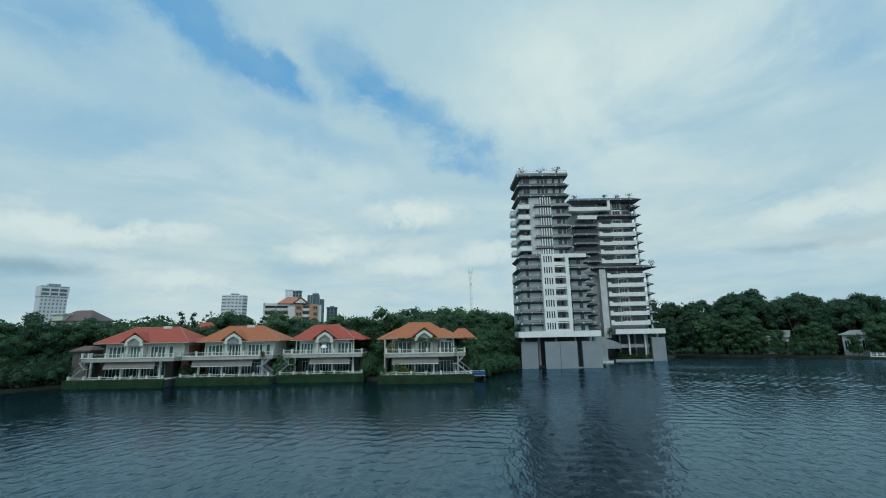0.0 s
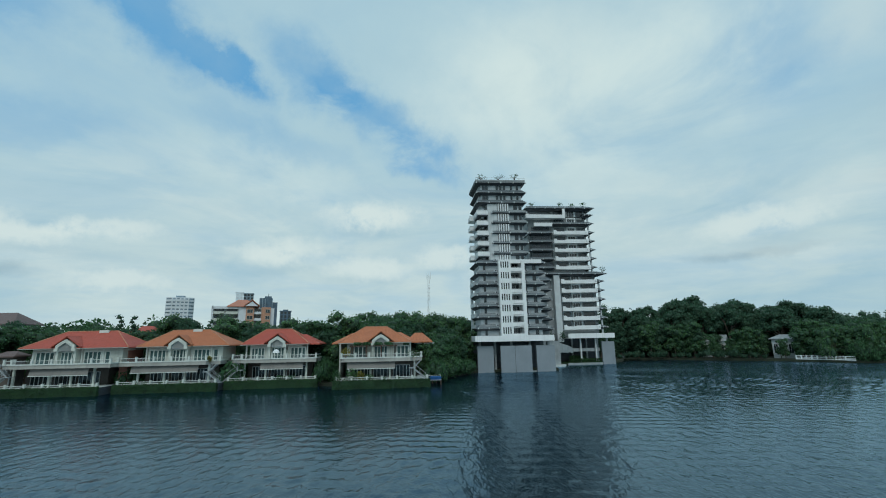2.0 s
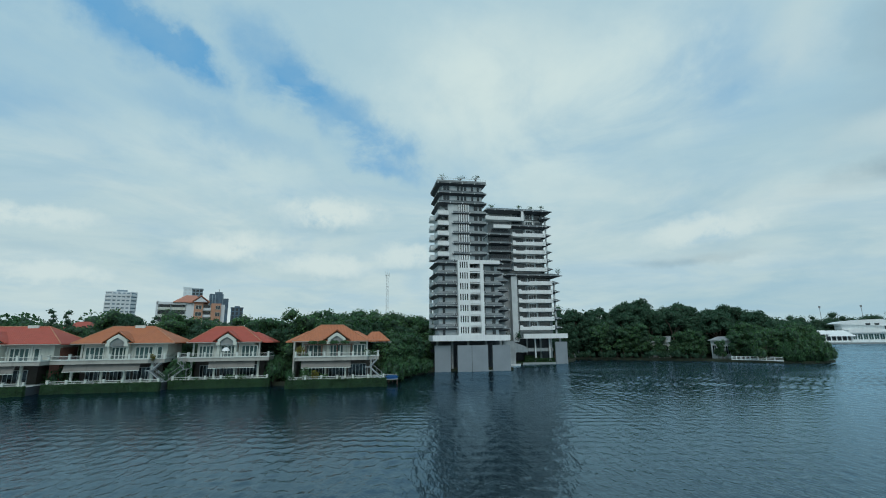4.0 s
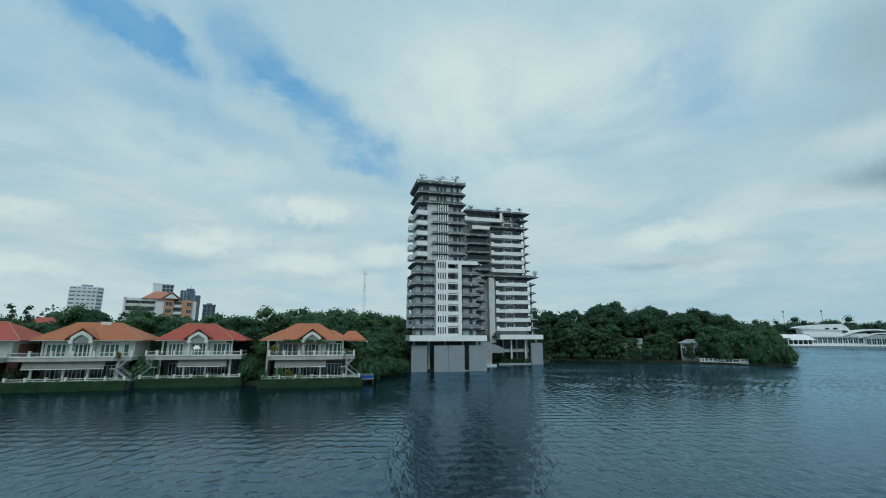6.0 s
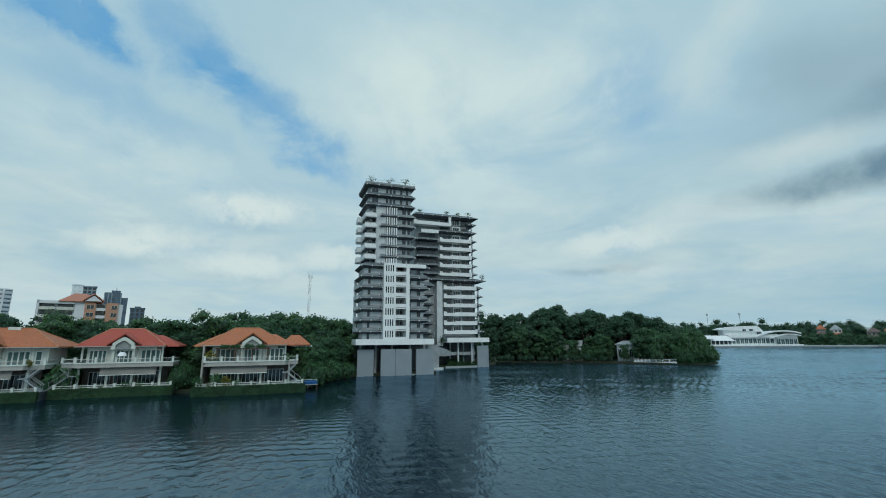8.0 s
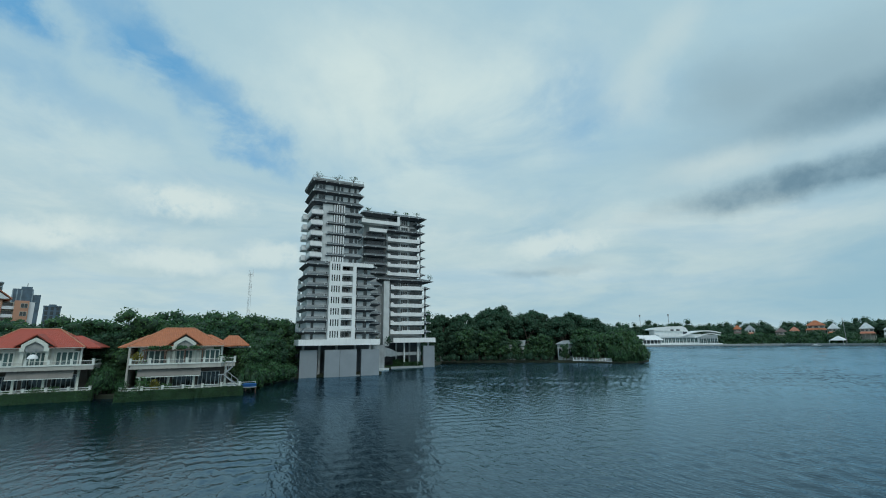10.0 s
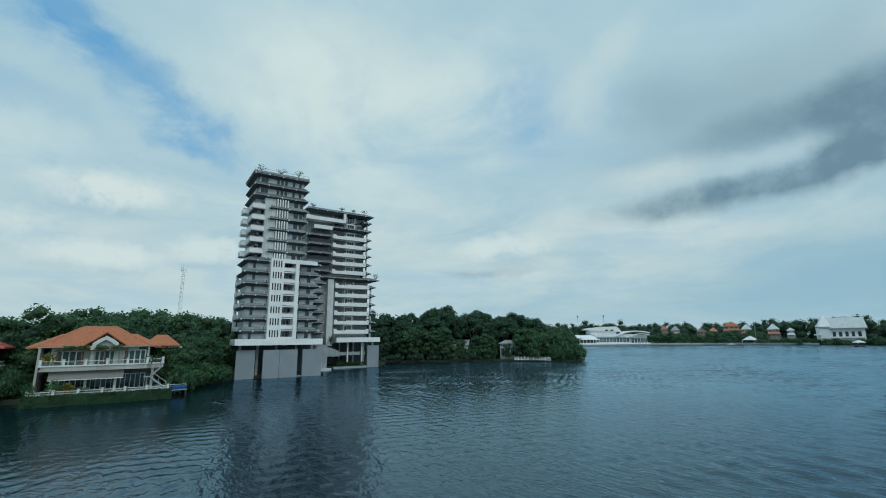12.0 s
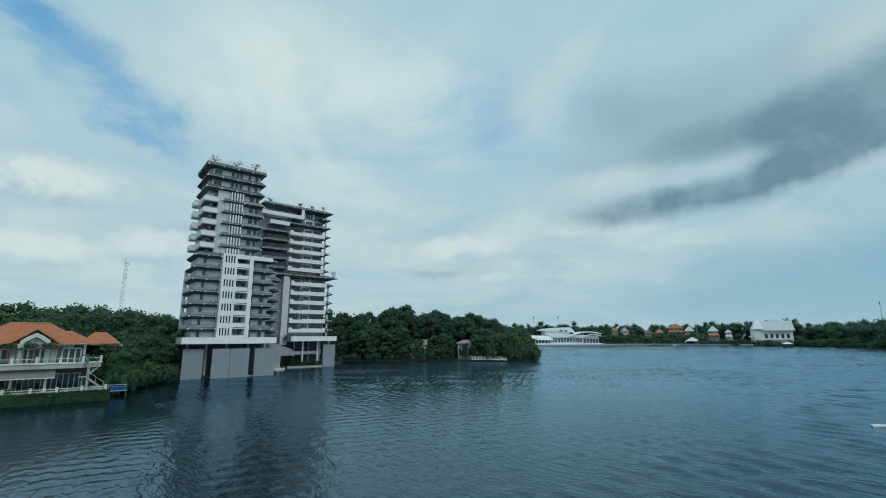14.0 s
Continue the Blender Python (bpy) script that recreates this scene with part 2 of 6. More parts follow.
def water_material():
    """Deep blue-green lake water: a dark body under a bluish gloss that grows with the slant, fine ripples as relief."""
    m = bpy.data.materials.new("lake_water")
    m.use_nodes = True
    n, l = m.node_tree.nodes, m.node_tree.links
    n.remove(n["Principled BSDF"])
    geo = n.new("ShaderNodeNewGeometry")

    def waves(scale, stretch, turn, detail, dist):
        mp = n.new("ShaderNodeMapping")
        mp.inputs["Rotation"].default_value = (0, 0, radians(turn))
        mp.inputs["Scale"].default_value = stretch
        l.new(geo.outputs["Position"], mp.inputs["Vector"])
        t = n.new("ShaderNodeTexNoise")
        t.inputs["Scale"].default_value, t.inputs["Detail"].default_value = scale, detail
        t.inputs["Roughness"].default_value, t.inputs["Distortion"].default_value = 0.5, dist
        l.new(mp.outputs[0], t.inputs["Vector"])
        return t.outputs[0]

    def maths(op, a, c):
        k = n.new("ShaderNodeMath")
        k.operation = op
        for i, v in enumerate((a, c)):
            if isinstance(v, (int, float)):
                k.inputs[i].default_value = v
            else:
                l.new(v, k.inputs[i])
        return k.outputs[0]

    h = maths("ADD", maths("MULTIPLY", waves(1.0, (1.7, 0.6, 1), 24, 2, 0.4), 0.07), maths("MULTIPLY", waves(3.0, (1.5, 0.7, 1), 34, 2, 0.3), 0.036))
    bp = n.new("ShaderNodeBump")
    bp.inputs["Distance"].default_value, bp.inputs["Strength"].default_value = 1.0, 1.0
    l.new(h, bp.inputs["Height"])
    body = n.new("ShaderNodeBsdfDiffuse")
    body.inputs["Color"].default_value = (0.003, 0.011, 0.017, 1)
    gloss = n.new("ShaderNodeBsdfGlossy")
    gloss.inputs["Color"].default_value = (0.60, 0.83, 0.98, 1)
    # small wind waves roughen the open lake more than the lee of the houses
    away = n.new("ShaderNodeVectorMath")
    away.operation = "LENGTH"
    l.new(geo.outputs["Position"], away.inputs[0])
    rough = n.new("ShaderNodeMapRange")
    rough.inputs[1].default_value, rough.inputs[2].default_value = 30.0, 160.0
    rough.inputs[3].default_value, rough.inputs[4].default_value = 0.08, 0.20
    l.new(away.outputs["Value"], rough.inputs[0])
    ripple = n.new("ShaderNodeMapRange")
    ripple.inputs[1].default_value, ripple.inputs[2].default_value = 32.0, 105.0
    ripple.inputs[3].default_value, ripple.inputs[4].default_value = 1.0, 0.12
    l.new(away.outputs["Value"], ripple.inputs[0])
    l.new(ripple.outputs[0], bp.inputs["Strength"])
    squall = n.new("ShaderNodeMapRange")
    squall.inputs[1].default_value, squall.inputs[2].default_value = 0.50, 0.62
    squall.inputs[3].default_value, squall.inputs[4].default_value = 0.85, 1.2
    l.new(waves(0.014, (1.0, 1.6, 1), 10, 6, 0.5), squall.inputs[0])
    l.new(maths("MULTIPLY", rough.outputs[0], squall.outputs[0]), gloss.inputs["Roughness"])
    fres = n.new("ShaderNodeFresnel")
    fres.inputs["IOR"].default_value = 1.6
    mix = n.new("ShaderNodeMixShader")
    for node in (gloss, fres):
        l.new(bp.outputs[0], node.inputs["Normal"])
    l.new(maths("MINIMUM", fres.outputs[0], 0.64), mix.inputs[0])      # wind-roughened water never mirrors fully at a slant
    l.new(body.outputs[0], mix.inputs[1])
    l.new(gloss.outputs[0], mix.inputs[2])
    l.new(mix.outputs[0], n["Material Output"].inputs[0])
    return m


WATER = water_material()
EARTH = material("earth", (0.032, 0.040, 0.024), 0.95, 0.3, 0.3, 0.6, 4.0, second=(0.024, 0.042, 0.02))
WHITE = material("white_paint", (0.78, 0.82, 0.82), 0.6, 0.05, 0.4, 0.05, 6.0, streak=0.25)
OFF_WHITE = material("weathered_white_paint", (0.62, 0.67, 0.63), 0.65, 0.1, 0.6, 0.08, 6.0, streak=0.35)
CREAM = material("cream_paint", (0.57, 0.61, 0.55), 0.7, 0.08, 0.5, 0.05, 6.0, streak=0.3)
BEIGE = material("grey_beige_render", (0.39, 0.39, 0.355), 0.8, 0.1, 0.4, 0.1, 6.0, streak=0.45)
MID = material("mid_grey_render", (0.48, 0.53, 0.55), 0.8, 0.08, 0.4, 0.12, 6.0, streak=0.2)
PALE = material("pale_concrete", (0.55, 0.60, 0.61), 0.8, 0.1, 0.4, 0.15, 6.0, streak=0.35)
SLAB = material("grey_render", (0.235, 0.275, 0.305), 0.8, 0.07, 0.25, 0.1, 5.0, streak=0.06)
GREY = material("grey_concrete", (0.30, 0.335, 0.345), 0.85, 0.14, 0.5, 0.2, 6.0, streak=0.4)
DARK = material("dark_tiled_eave", (0.125, 0.155, 0.17), 0.7, 0.2, 0.8, 0.3, 9.0)
# louvres and frames; also soffits and recesses, their shade put into the colour
SHADOWY = material("dark_louvre_and_shade", (0.075, 0.088, 0.10), 0.6, 0.2, 0.8)
PINK = material("faded_awning", (0.21, 0.205, 0.19), 0.8, 0.1, 0.4, 0.15, 6.0, streak=0.35)
BROWN = material("brown_timber", (0.10, 0.06, 0.04), 0.6, 0.25, 2.0, 0.2, 10.0)
# brown render, darkened further to hold the deep shade under the balconies
DUSK = material("shade_darkened_brown_render", (0.095, 0.085, 0.075), 0.85, 0.15, 0.6, 0.2, 6.0)
BRICK = material("brick_red_wall", (0.26, 0.12, 0.09), 0.85, 0.2, 1.0, 0.3, 9.0)
RED_TILE = tiles("red_clay_tile", (0.42, 0.075, 0.045), (0.36, 0.09, 0.055))
ORANGE_TILE = tiles("orange_clay_tile", (0.45, 0.145, 0.055), (0.34, 0.13, 0.065))
RUST_TILE = tiles("weathered_orange_tile", (0.48, 0.16, 0.065), (0.32, 0.13, 0.07))
SALMON_TILE = tiles("salmon_roof_tile", (0.50, 0.20, 0.12), (0.44, 0.20, 0.14))
BROWN_TILE = tiles("brown_roof_tile", (0.16, 0.11, 0.10), (0.12, 0.09, 0.085))
GLASS = glass_pane("window_glass")
# curtained panes, the teal sky's reflection put into the glass colour
CURTAIN = glass_pane("curtained_sky_tint_glass", (0.07, 0.13, 0.13))
RIDGE = material("pale_ridge_tile", (0.46, 0.22, 0.13), 0.7, 0.2, 1.5)
# far walls and glass: distance haze put into paler, bluer colours
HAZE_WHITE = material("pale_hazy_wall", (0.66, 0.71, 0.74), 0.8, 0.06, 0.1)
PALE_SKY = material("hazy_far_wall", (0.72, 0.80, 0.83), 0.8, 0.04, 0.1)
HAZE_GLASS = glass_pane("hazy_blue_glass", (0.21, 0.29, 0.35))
BLUE_GLASS = glass_pane("blue_curtain_wall", (0.06, 0.11, 0.16))
TEAL_GLASS = glass_pane("teal_glass", (0.06, 0.12, 0.12))
STEEL = material("galvanised_steel", (0.35, 0.36, 0.37), 0.5, 0.1, 1.0, metal=0.6)
BLUE = material("blue_paint", (0.02, 0.105, 0.30), 0.4, 0.1, 1.0)
ORANGE_WALL = material("orange_render", (0.50, 0.27, 0.18), 0.8, 0.1, 0.2, streak=0.2)
BARK = material("bark", (0.11, 0.09, 0.07), 0.9, 0.3, 1.5, 0.6, 8.0)
LEAF = foliage("leaf_green", (0.050, 0.122, 0.056), (0.074, 0.160, 0.064))
# solid cores: the shade inside crowns and hedges put into a darker green
CORE = material("inner_shade_green", (0.026, 0.066, 0.034), 0.8, 0.3, 0.8, 0.5, 3.0)
LEAF_LIGHT = foliage("leaf_light_green", (0.072, 0.162, 0.068), (0.100, 0.196, 0.076))
LEAF_DARK = foliage("leaf_dark_green", (0.038, 0.094, 0.056), (0.056, 0.124, 0.068))
HEDGE = foliage("hedge_leaf", (0.036, 0.092, 0.036), (0.050, 0.110, 0.042))
YELLOW_LEAF = foliage("yellow_leaf", (0.20, 0.20, 0.04), (0.26, 0.22, 0.05))

# ---------------------------------------------------------------- building blocks


def box(bm, x0, x1, y0, y1, z0, z1):
    v = [bm.verts.new(p) for p in ((x0, y0, z0), (x1, y0, z0), (x1, y1, z0), (x0, y1, z0), (x0, y0, z1), (x1, y0, z1), (x1, y1, z1), (x0, y1, z1))]
    for f in ((3, 2, 1, 0), (4, 5, 6, 7), (0, 1, 5, 4), (1, 2, 6, 5), (2, 3, 7, 6), (3, 0, 4, 7)):
        bm.faces.new([v[i] for i in f])
    return bm


def boxes(*sizes):
    bm = bmesh.new()
    for s in sizes:
        box(bm, *s)
    return bm


def frustum(bm, low, z0, high, z1):
    """A solid between two rectangles (x0, x1, y0, y1) at two heights."""
    v = []
    for (x0, x1, y0, y1), z in ((low, z0), (high, z1)):
        v += [bm.verts.new(p) for p in ((x0, y0, z), (x1, y0, z), (x1, y1, z), (x0, y1, z))]
    for f in ((3, 2, 1, 0), (4, 5, 6, 7), (0, 1, 5, 4), (1, 2, 6, 5), (2, 3, 7, 6), (3, 0, 4, 7)):
        bm.faces.new([v[i] for i in f])
    return bm


def prism(bm, outline, y0, y1):
    """An outline of (x, z) points pushed from y0 to y1."""
    a = [bm.verts.new((x, y0, z)) for x, z in outline]
    b = [bm.verts.new((x, y1, z)) for x, z in outline]
    bm.faces.new(a)
    bm.faces.new(b[::-1])
    for i in range(len(a)):
        j = (i + 1) % len(a)
        bm.faces.new((a[j], a[i], b[i], b[j]))
    return bm


def side_prism(bm, outline, x0, x1):
    """An outline of (y, z) points pushed from x0 to x1."""
    a = [bm.verts.new((x0, y, z)) for y, z in outline]
    b = [bm.verts.new((x1, y, z)) for y, z in outline]
    bm.faces.new(a[::-1])
    bm.faces.new(b)
    for i in range(len(a)):
        j = (i + 1) % len(a)
        bm.faces.new((a[i], a[j], b[j], b[i]))
    return bm


def plan_prism(bm, outline, z0, z1):
    """An outline of (x, y) points pushed from z0 to z1."""
    a = [bm.verts.new((x, y, z0)) for x, y in outline]
    b = [bm.verts.new((x, y, z1)) for x, y in outline]
    bm.faces.new(a[::-1])
    bm.faces.new(b)
    for i in range(len(a)):
        j = (i + 1) % len(a)
        bm.faces.new((a[i], a[j], b[j], b[i]))
    return bm


def tube(bm, p, q, r0, r1=None, sides=6):
    p, q = Vector(p), Vector(q)
    r1 = r0 if r1 is None else r1
    turn = (q - p).to_track_quat("Z", "Y").to_matrix()
    rings = []
    for c, r in ((p, r0), (q, r1)):
        rings.append([bm.verts.new(c + turn @ Vector((math.cos(k * math.tau / sides) * r, math.sin(k * math.tau / sides) * r, 0))) for k in range(sides)])
    for k in range(sides):
        bm.faces.new((rings[0][k], rings[0][(k + 1) % sides], rings[1][(k + 1) % sides], rings[1][k]))
    bm.faces.new(rings[0][::-1])
    bm.faces.new(rings[1])
    return bm


def hip_roof(bm, x0, x1, y0, y1, z0, ridge_x0, ridge_x1, ridge_y, z1, thick=0.22):
    """A hipped roof with a fascia of some thickness."""
    c = [(x0, y0), (x1, y0), (x1, y1), (x0, y1)]
    low = [bm.verts.new((x, y, z0 - thick)) for x, y in c]
    top = [bm.verts.new((x, y, z0)) for x, y in c]
    r = [bm.verts.new((ridge_x0, ridge_y, z1)), bm.verts.new((ridge_x1, ridge_y, z1))]
    bm.faces.new(low[::-1])
    for i in range(4):
        bm.faces.new((low[i], low[(i + 1) % 4], top[(i + 1) % 4], top[i]))
    bm.faces.new((top[0], top[1], r[1], r[0]))
    bm.faces.new((top[1], top[2], r[1]))
    bm.faces.new((top[2], top[3], r[0], r[1]))
    bm.faces.new((top[3], top[0], r[0]))
    return bm


def mesh_of(name, bm, mat, smooth=False):
    bmesh.ops.recalc_face_normals(bm, faces=bm.faces)
    me = bpy.data.meshes.new(name)
    bm.to_mesh(me)
    bm.free()
    me.materials.append(mat)
    if smooth:
        for p in me.polygons:
            p.use_smooth = True
    return me


def part(name, bm, mat, parent, label="", smooth=False):
    ob = new(name, bm if isinstance(bm, bpy.types.Mesh) else mesh_of(name, bm, mat, smooth))
    ob.parent = parent
    return tagged(ob, label)


def thing(name, x, y, z, label, category, group="", turn=0.0):
    ob = new(name)
    ob.empty_display_size = 0.5
    ob.matrix_basis = pose(x, y, z, 0, 0, turn)
    return tagged(ob, label, category, group)


def single(name, bm, mat, label, category, group="", kind="", smooth=False):
    return tagged(new(name, mesh_of(name, bm, mat, smooth)), label, category, group, kind)


def window(parent, x0, x1, y, z0, z1, mullions=1, mat=None, glass=None, deep=0.08, name="window", bars=0.07):
    """A framed window or glazed door facing -y in one piece, its pane set back in the frame."""
    xs = [x0, x0 + bars]
    for k in range(1, mullions + 1):
        x = x0 + (x1 - x0) * k / (mullions + 1)
        xs += [x - bars / 2, x + bars / 2]
    xs += [x1 - bars, x1]
    zs = [z0, z0 + bars, z1 - bars, z1]
    bm = bmesh.new()
    v = [[bm.verts.new((x, y - deep, z)) for z in zs] for x in xs]
    fs = [bm.faces.new((v[i][j], v[i + 1][j], v[i + 1][j + 1], v[i][j + 1])) for i in range(len(xs) - 1) for j in range(3) if not (j == 1 and i % 2 == 1)]
    grown = bmesh.ops.extrude_face_region(bm, geom=fs)
    bmesh.ops.translate(bm, verts=[g for g in grown["geom"] if isinstance(g, bmesh.types.BMVert)], vec=(0, deep, 0))
    w = part(name, bm, mat or WHITE, parent)
    part("pane", boxes((x0 + bars, x1 - bars, y - 0.025, y - 0.005, z0 + bars, z1 - bars)), glass or GLASS, w)
    return w


# ---------------------------------------------------------------- lake and land
SHORE = [(-115, -12), (-98, 50), (-83, 84), (-77.5, 94), (-57, 95.5), (-36, 98.5), (-18, 99.5), (-12, 96), (6, 96), (8.5, 107), (16, 117), (20, 124.5),
         (44, 124.5), (46, 138), (52, 145), (58, 148), (68, 150), (78, 156), (84, 165), (100, 162), (115, 151), (125, 141), (135, 125), (145, 119),
         (156, 124), (180, 165), (250, 260), (330, 330), (412, 352), (427, 343), (497, 301), (542, 262), (550, 202), (542, 155), (553, 118), (491, 74), (441, 47), (410, -12)]


def land():
    bm = bmesh.new()
    outer = [(-3500, -3500), (-3500, 3500), (3500, 3500), (3500, -3500)]
    inner = [bm.verts.new((x, y, 0.7)) for x, y in SHORE]
    wet = [bm.verts.new((x, y, -0.6)) for x, y in SHORE]
    rim = [bm.verts.new((x, y, 0.7)) for x, y in outer]
    edges = [bm.edges.new((ring[i], ring[(i + 1) % len(ring)])) for ring in (inner, rim) for i in range(len(ring))]
    bmesh.ops.triangle_fill(bm, edges=edges, use_beauty=True, use_dissolve=False)
    for i in range(len(inner)):
        j = (i + 1) % len(inner)
        bm.faces.new((inner[i], inner[j], wet[j], wet[i]))
    inside = [f for f in bm.faces if len(f.verts) == 3 and all(v in set(inner) for v in f.verts) and in_lake(f.calc_center_median())]
    bmesh.ops.delete(bm, geom=inside, context="FACES_ONLY")
    return bm


def in_lake(p):
    hit, n = False, len(SHORE)
    for i in range(n):
        (x0, y0), (x1, y1) = SHORE[i], SHORE[(i + 1) % n]
        if (y0 > p[1]) != (y1 > p[1]) and p[0] < (x1 - x0) * (p[1] - y0) / (y1 - y0) + x0:
            hit = not hit
    return hit


def steps(*runs):
    """Grid lines: runs of (start, end, spacing) one after another."""
    out = [np.arange(a, b, c) for a, b, c in runs]
    return np.concatenate(out + [[runs[-1][1]]]), np.concatenate([np.full(len(o), c) for o, (a, b, c) in zip(out, runs)] + [[runs[-1][2]]])


def lake():
    """The water's surface with wind waves of 0.9 to 5 m; finer where the water is near the houses and the towers."""
    xs, sx = steps((-118, -80, 0.9), (-80, 140, 0.44), (140, 200, 0.8), (200, 562, 1.6))
    ys, sy = steps((-14, 18, 1.0), (18, 150.0, 0.44), (150.0, 190, 0.65), (190, 358, 1.6))
    X, Y = np.meshgrid(xs, ys)
    cell = np.maximum(*np.meshgrid(sx, sy))
    Z = np.zeros_like(X)
    r = np.random.default_rng(11)
    # short waves on the fine part, longer ones out on the open lake
    for near, far, low, high in ((0.0, 0.5, 1.05, 2.4), (0.5, 1.1, 2.2, 4.2), (1.1, 9.0, 4.4, 8.5)):
        on = (cell >= near) & (cell < far)
        if not on.any():
            continue
        for k in range(34):
            lam = low * (high / low) ** (r.random() ** 1.4)
            a = radians(-17 + r.normal(0, 20) if k % 3 else -68 + r.normal(0, 24))      # the way the wind drives them
            amp = (0.016 if low < 1.1 else 0.021 if low < 4 else 0.018) * lam / math.tau
            Z[on] += amp * np.sin((X[on] * math.cos(a) + Y[on] * math.sin(a)) * math.tau / lam + r.uniform(0, math.tau))
    gust = 1.0 + 0.35 * np.sin(X * 0.045 + Y * 0.021 + 1.0) * np.sin(Y * 0.06 - X * 0.018) + 0.15 * np.sin(X * 0.11 - Y * 0.13)
    Z *= gust * np.where(cell < 0.5, 1.0 + 0.9 * np.clip((np.hypot(X, Y) - 65) / 60, 0, 1), 1.15)
    cx, cy = (X[:-1, :-1] + X[1:, 1:]) / 2, (Y[:-1, :-1] + Y[1:, 1:]) / 2
    wet = np.zeros(cx.shape, bool)
    n = len(SHORE)
    for i in range(n):
        (x0, y0), (x1, y1) = SHORE[i], SHORE[(i + 1) % n]
        if y0 != y1:
            wet ^= ((y0 > cy) != (y1 > cy)) & (cx < (x1 - x0) * (cy - y0) / (y1 - y0) + x0)
    for dx, dy in ((0, 1), (1, 0)):                        # reach a little under the banks
        for _ in range(4):
            w2 = wet.copy()
            if dx:
                w2[:, 1:] |= wet[:, :-1]
                w2[:, :-1] |= wet[:, 1:]
            else:
                w2[1:] |= wet[:-1]
                w2[:-1] |= wet[1:]
            wet = w2
    nx = len(xs)
    j, i = np.nonzero(wet)
    quads = np.stack([j * nx + i, j * nx + i + 1, (j + 1) * nx + i + 1, (j + 1) * nx + i], 1)
    used_v, quads = np.unique(quads, return_inverse=True)
    co = np.stack([X.ravel(), Y.ravel(), Z.ravel()], 1)[used_v]
    quads = quads.reshape(-1, 4)
    me = bpy.data.meshes.new("water")
    me.vertices.add(len(co))
    me.vertices.foreach_set("co", co.ravel())
    me.loops.add(quads.size)
    me.loops.foreach_set("vertex_index", quads.ravel())
    me.polygons.add(len(quads))
    me.polygons.foreach_set("loop_start", np.arange(len(quads)) * 4)
    me.polygons.foreach_set("loop_total", np.full(len(quads), 4))
    me.polygons.foreach_set("use_smooth", np.ones(len(quads), bool))
    me.update()
    me.materials.append(WATER)
    return me


tagged(new("water", lake()), "dark blue rippled lake water under a cloudy sky", "lake", kind="structure")
single("ground", land(), EARTH, "low grassy earth bank round the lake", "ground", kind="structure")

# ---------------------------------------------------------------- front apartment tower
FLOOR = 3.08
tower = thing("apartment_tower", 31, 129, 0, "tall grey and white apartment tower on pier walls in water", "apartment building", "lakeside towers")
TX, TY = 31, 129


def T(*sizes):
    """Boxes given in the place's own metres, for the front tower."""
    bm = bmesh.new()
    for x0, x1, y0, y1, z0, z1 in sizes:
        box(bm, x0 - TX, x1 - TX, y0 - TY, y1 - TY, z0, z1)
    return bm


BRACKET = mesh_of("bracket", boxes((-0.16, 0.16, -0.16, 0.2, -0.3, 0.12)), PALE)


def eave(parent, x0, x1, y0, y1, z, out=(1.0, 1.0, 1.0), ox=0.0, oy=0.0, height=0.85, curb=0.28, name="eave"):
    """A dark canopy: tiled skirt above, thin fascia, soffit sloping back to the wall. out: how far it juts left, front, right."""
    l, f, r = out
    wall, rim = (x0 - ox, x1 - ox, y0 - oy, y1 - oy), (x0 - l - ox, x1 + r - ox, y0 - f - oy, y1 - oy)
    low = z - 0.3
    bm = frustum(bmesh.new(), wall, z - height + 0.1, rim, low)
    # the eave's underside shade is put into the soffit colour
    e = part(name, bm, SHADOWY, parent, "sloped soffit coloured dark for its shade")
    part("fascia", box(bmesh.new(), *rim, low, low + 0.16), GREY, e)
    inner = (rim[0] + l, rim[1] - r, rim[2] + f, rim[3])
    part("tiled_skirt", frustum(bmesh.new(), rim, low + 0.16, inner, low + 0.16 + 0.45 + curb), DARK, e, "dark tiled skirt roof")
    n = max(2, int((x1 - x0) / 3.0))
    for k in range(n + 1):
        x = x0 - l + (x1 - x0 + l + r) * k / n
        x = min(max(x, x0 - l + 0.15), x1 + r - 0.15)
        bracket = part("bracket", BRACKET, None, e)
        bracket.location = (x - ox, y0 - f - oy, low + 0.12)
    return e


# piers standing in the water, with joints between the two middle ones
for x0, x1, y in ((20.9, 25.4, 123.2), (27.1, 31.1, 121.9), (31.25, 35.8, 121.9), (37.3, 42.5, 122.4)):
    bm = T((x0, x1, y, y + 0.6, -0.4, 7.1))
    bmesh.ops.bevel(bm, geom=bm.edges[:], offset=0.04, segments=1)
    part("pier_wall", bm, SLAB, tower, "plain grey rendered pier wall")
part("pier_joint", T((31.05, 31.3, 121.95, 122.4, -0.4, 6.6)), DARK, tower)
part("pier_plinth", T((35.3, 37.4, 123.0, 123.5, -0.4, 0.25)), GREY, tower)
for x in (22, 26.3, 31, 36.3, 41.5):
    for y in (125.5, 131):
        part("column", T((x - 0.3, x + 0.3, y - 0.3, y + 0.3, -0.4, 8.3)), GREY, tower)
# the shaded void under the deck is put into this wall's colour
part("basement_wall", T((21, 42, 130.5, 131, -0.4, 8.3)), SHADOWY, tower, "back wall coloured dark for the shade behind the piers")
bm = T((20.1, 42.4, 121.6, 134, 8.3, 8.6), (20.1, 42.4, 121.6, 121.85, 8.6, 9.9), (20.1, 20.35, 121.85, 134, 8.6, 9.9), (42.15, 42.4, 121.85, 134, 8.6, 9.9))
part("deck_band", bm, WHITE, tower, "white deck parapet round the podium")
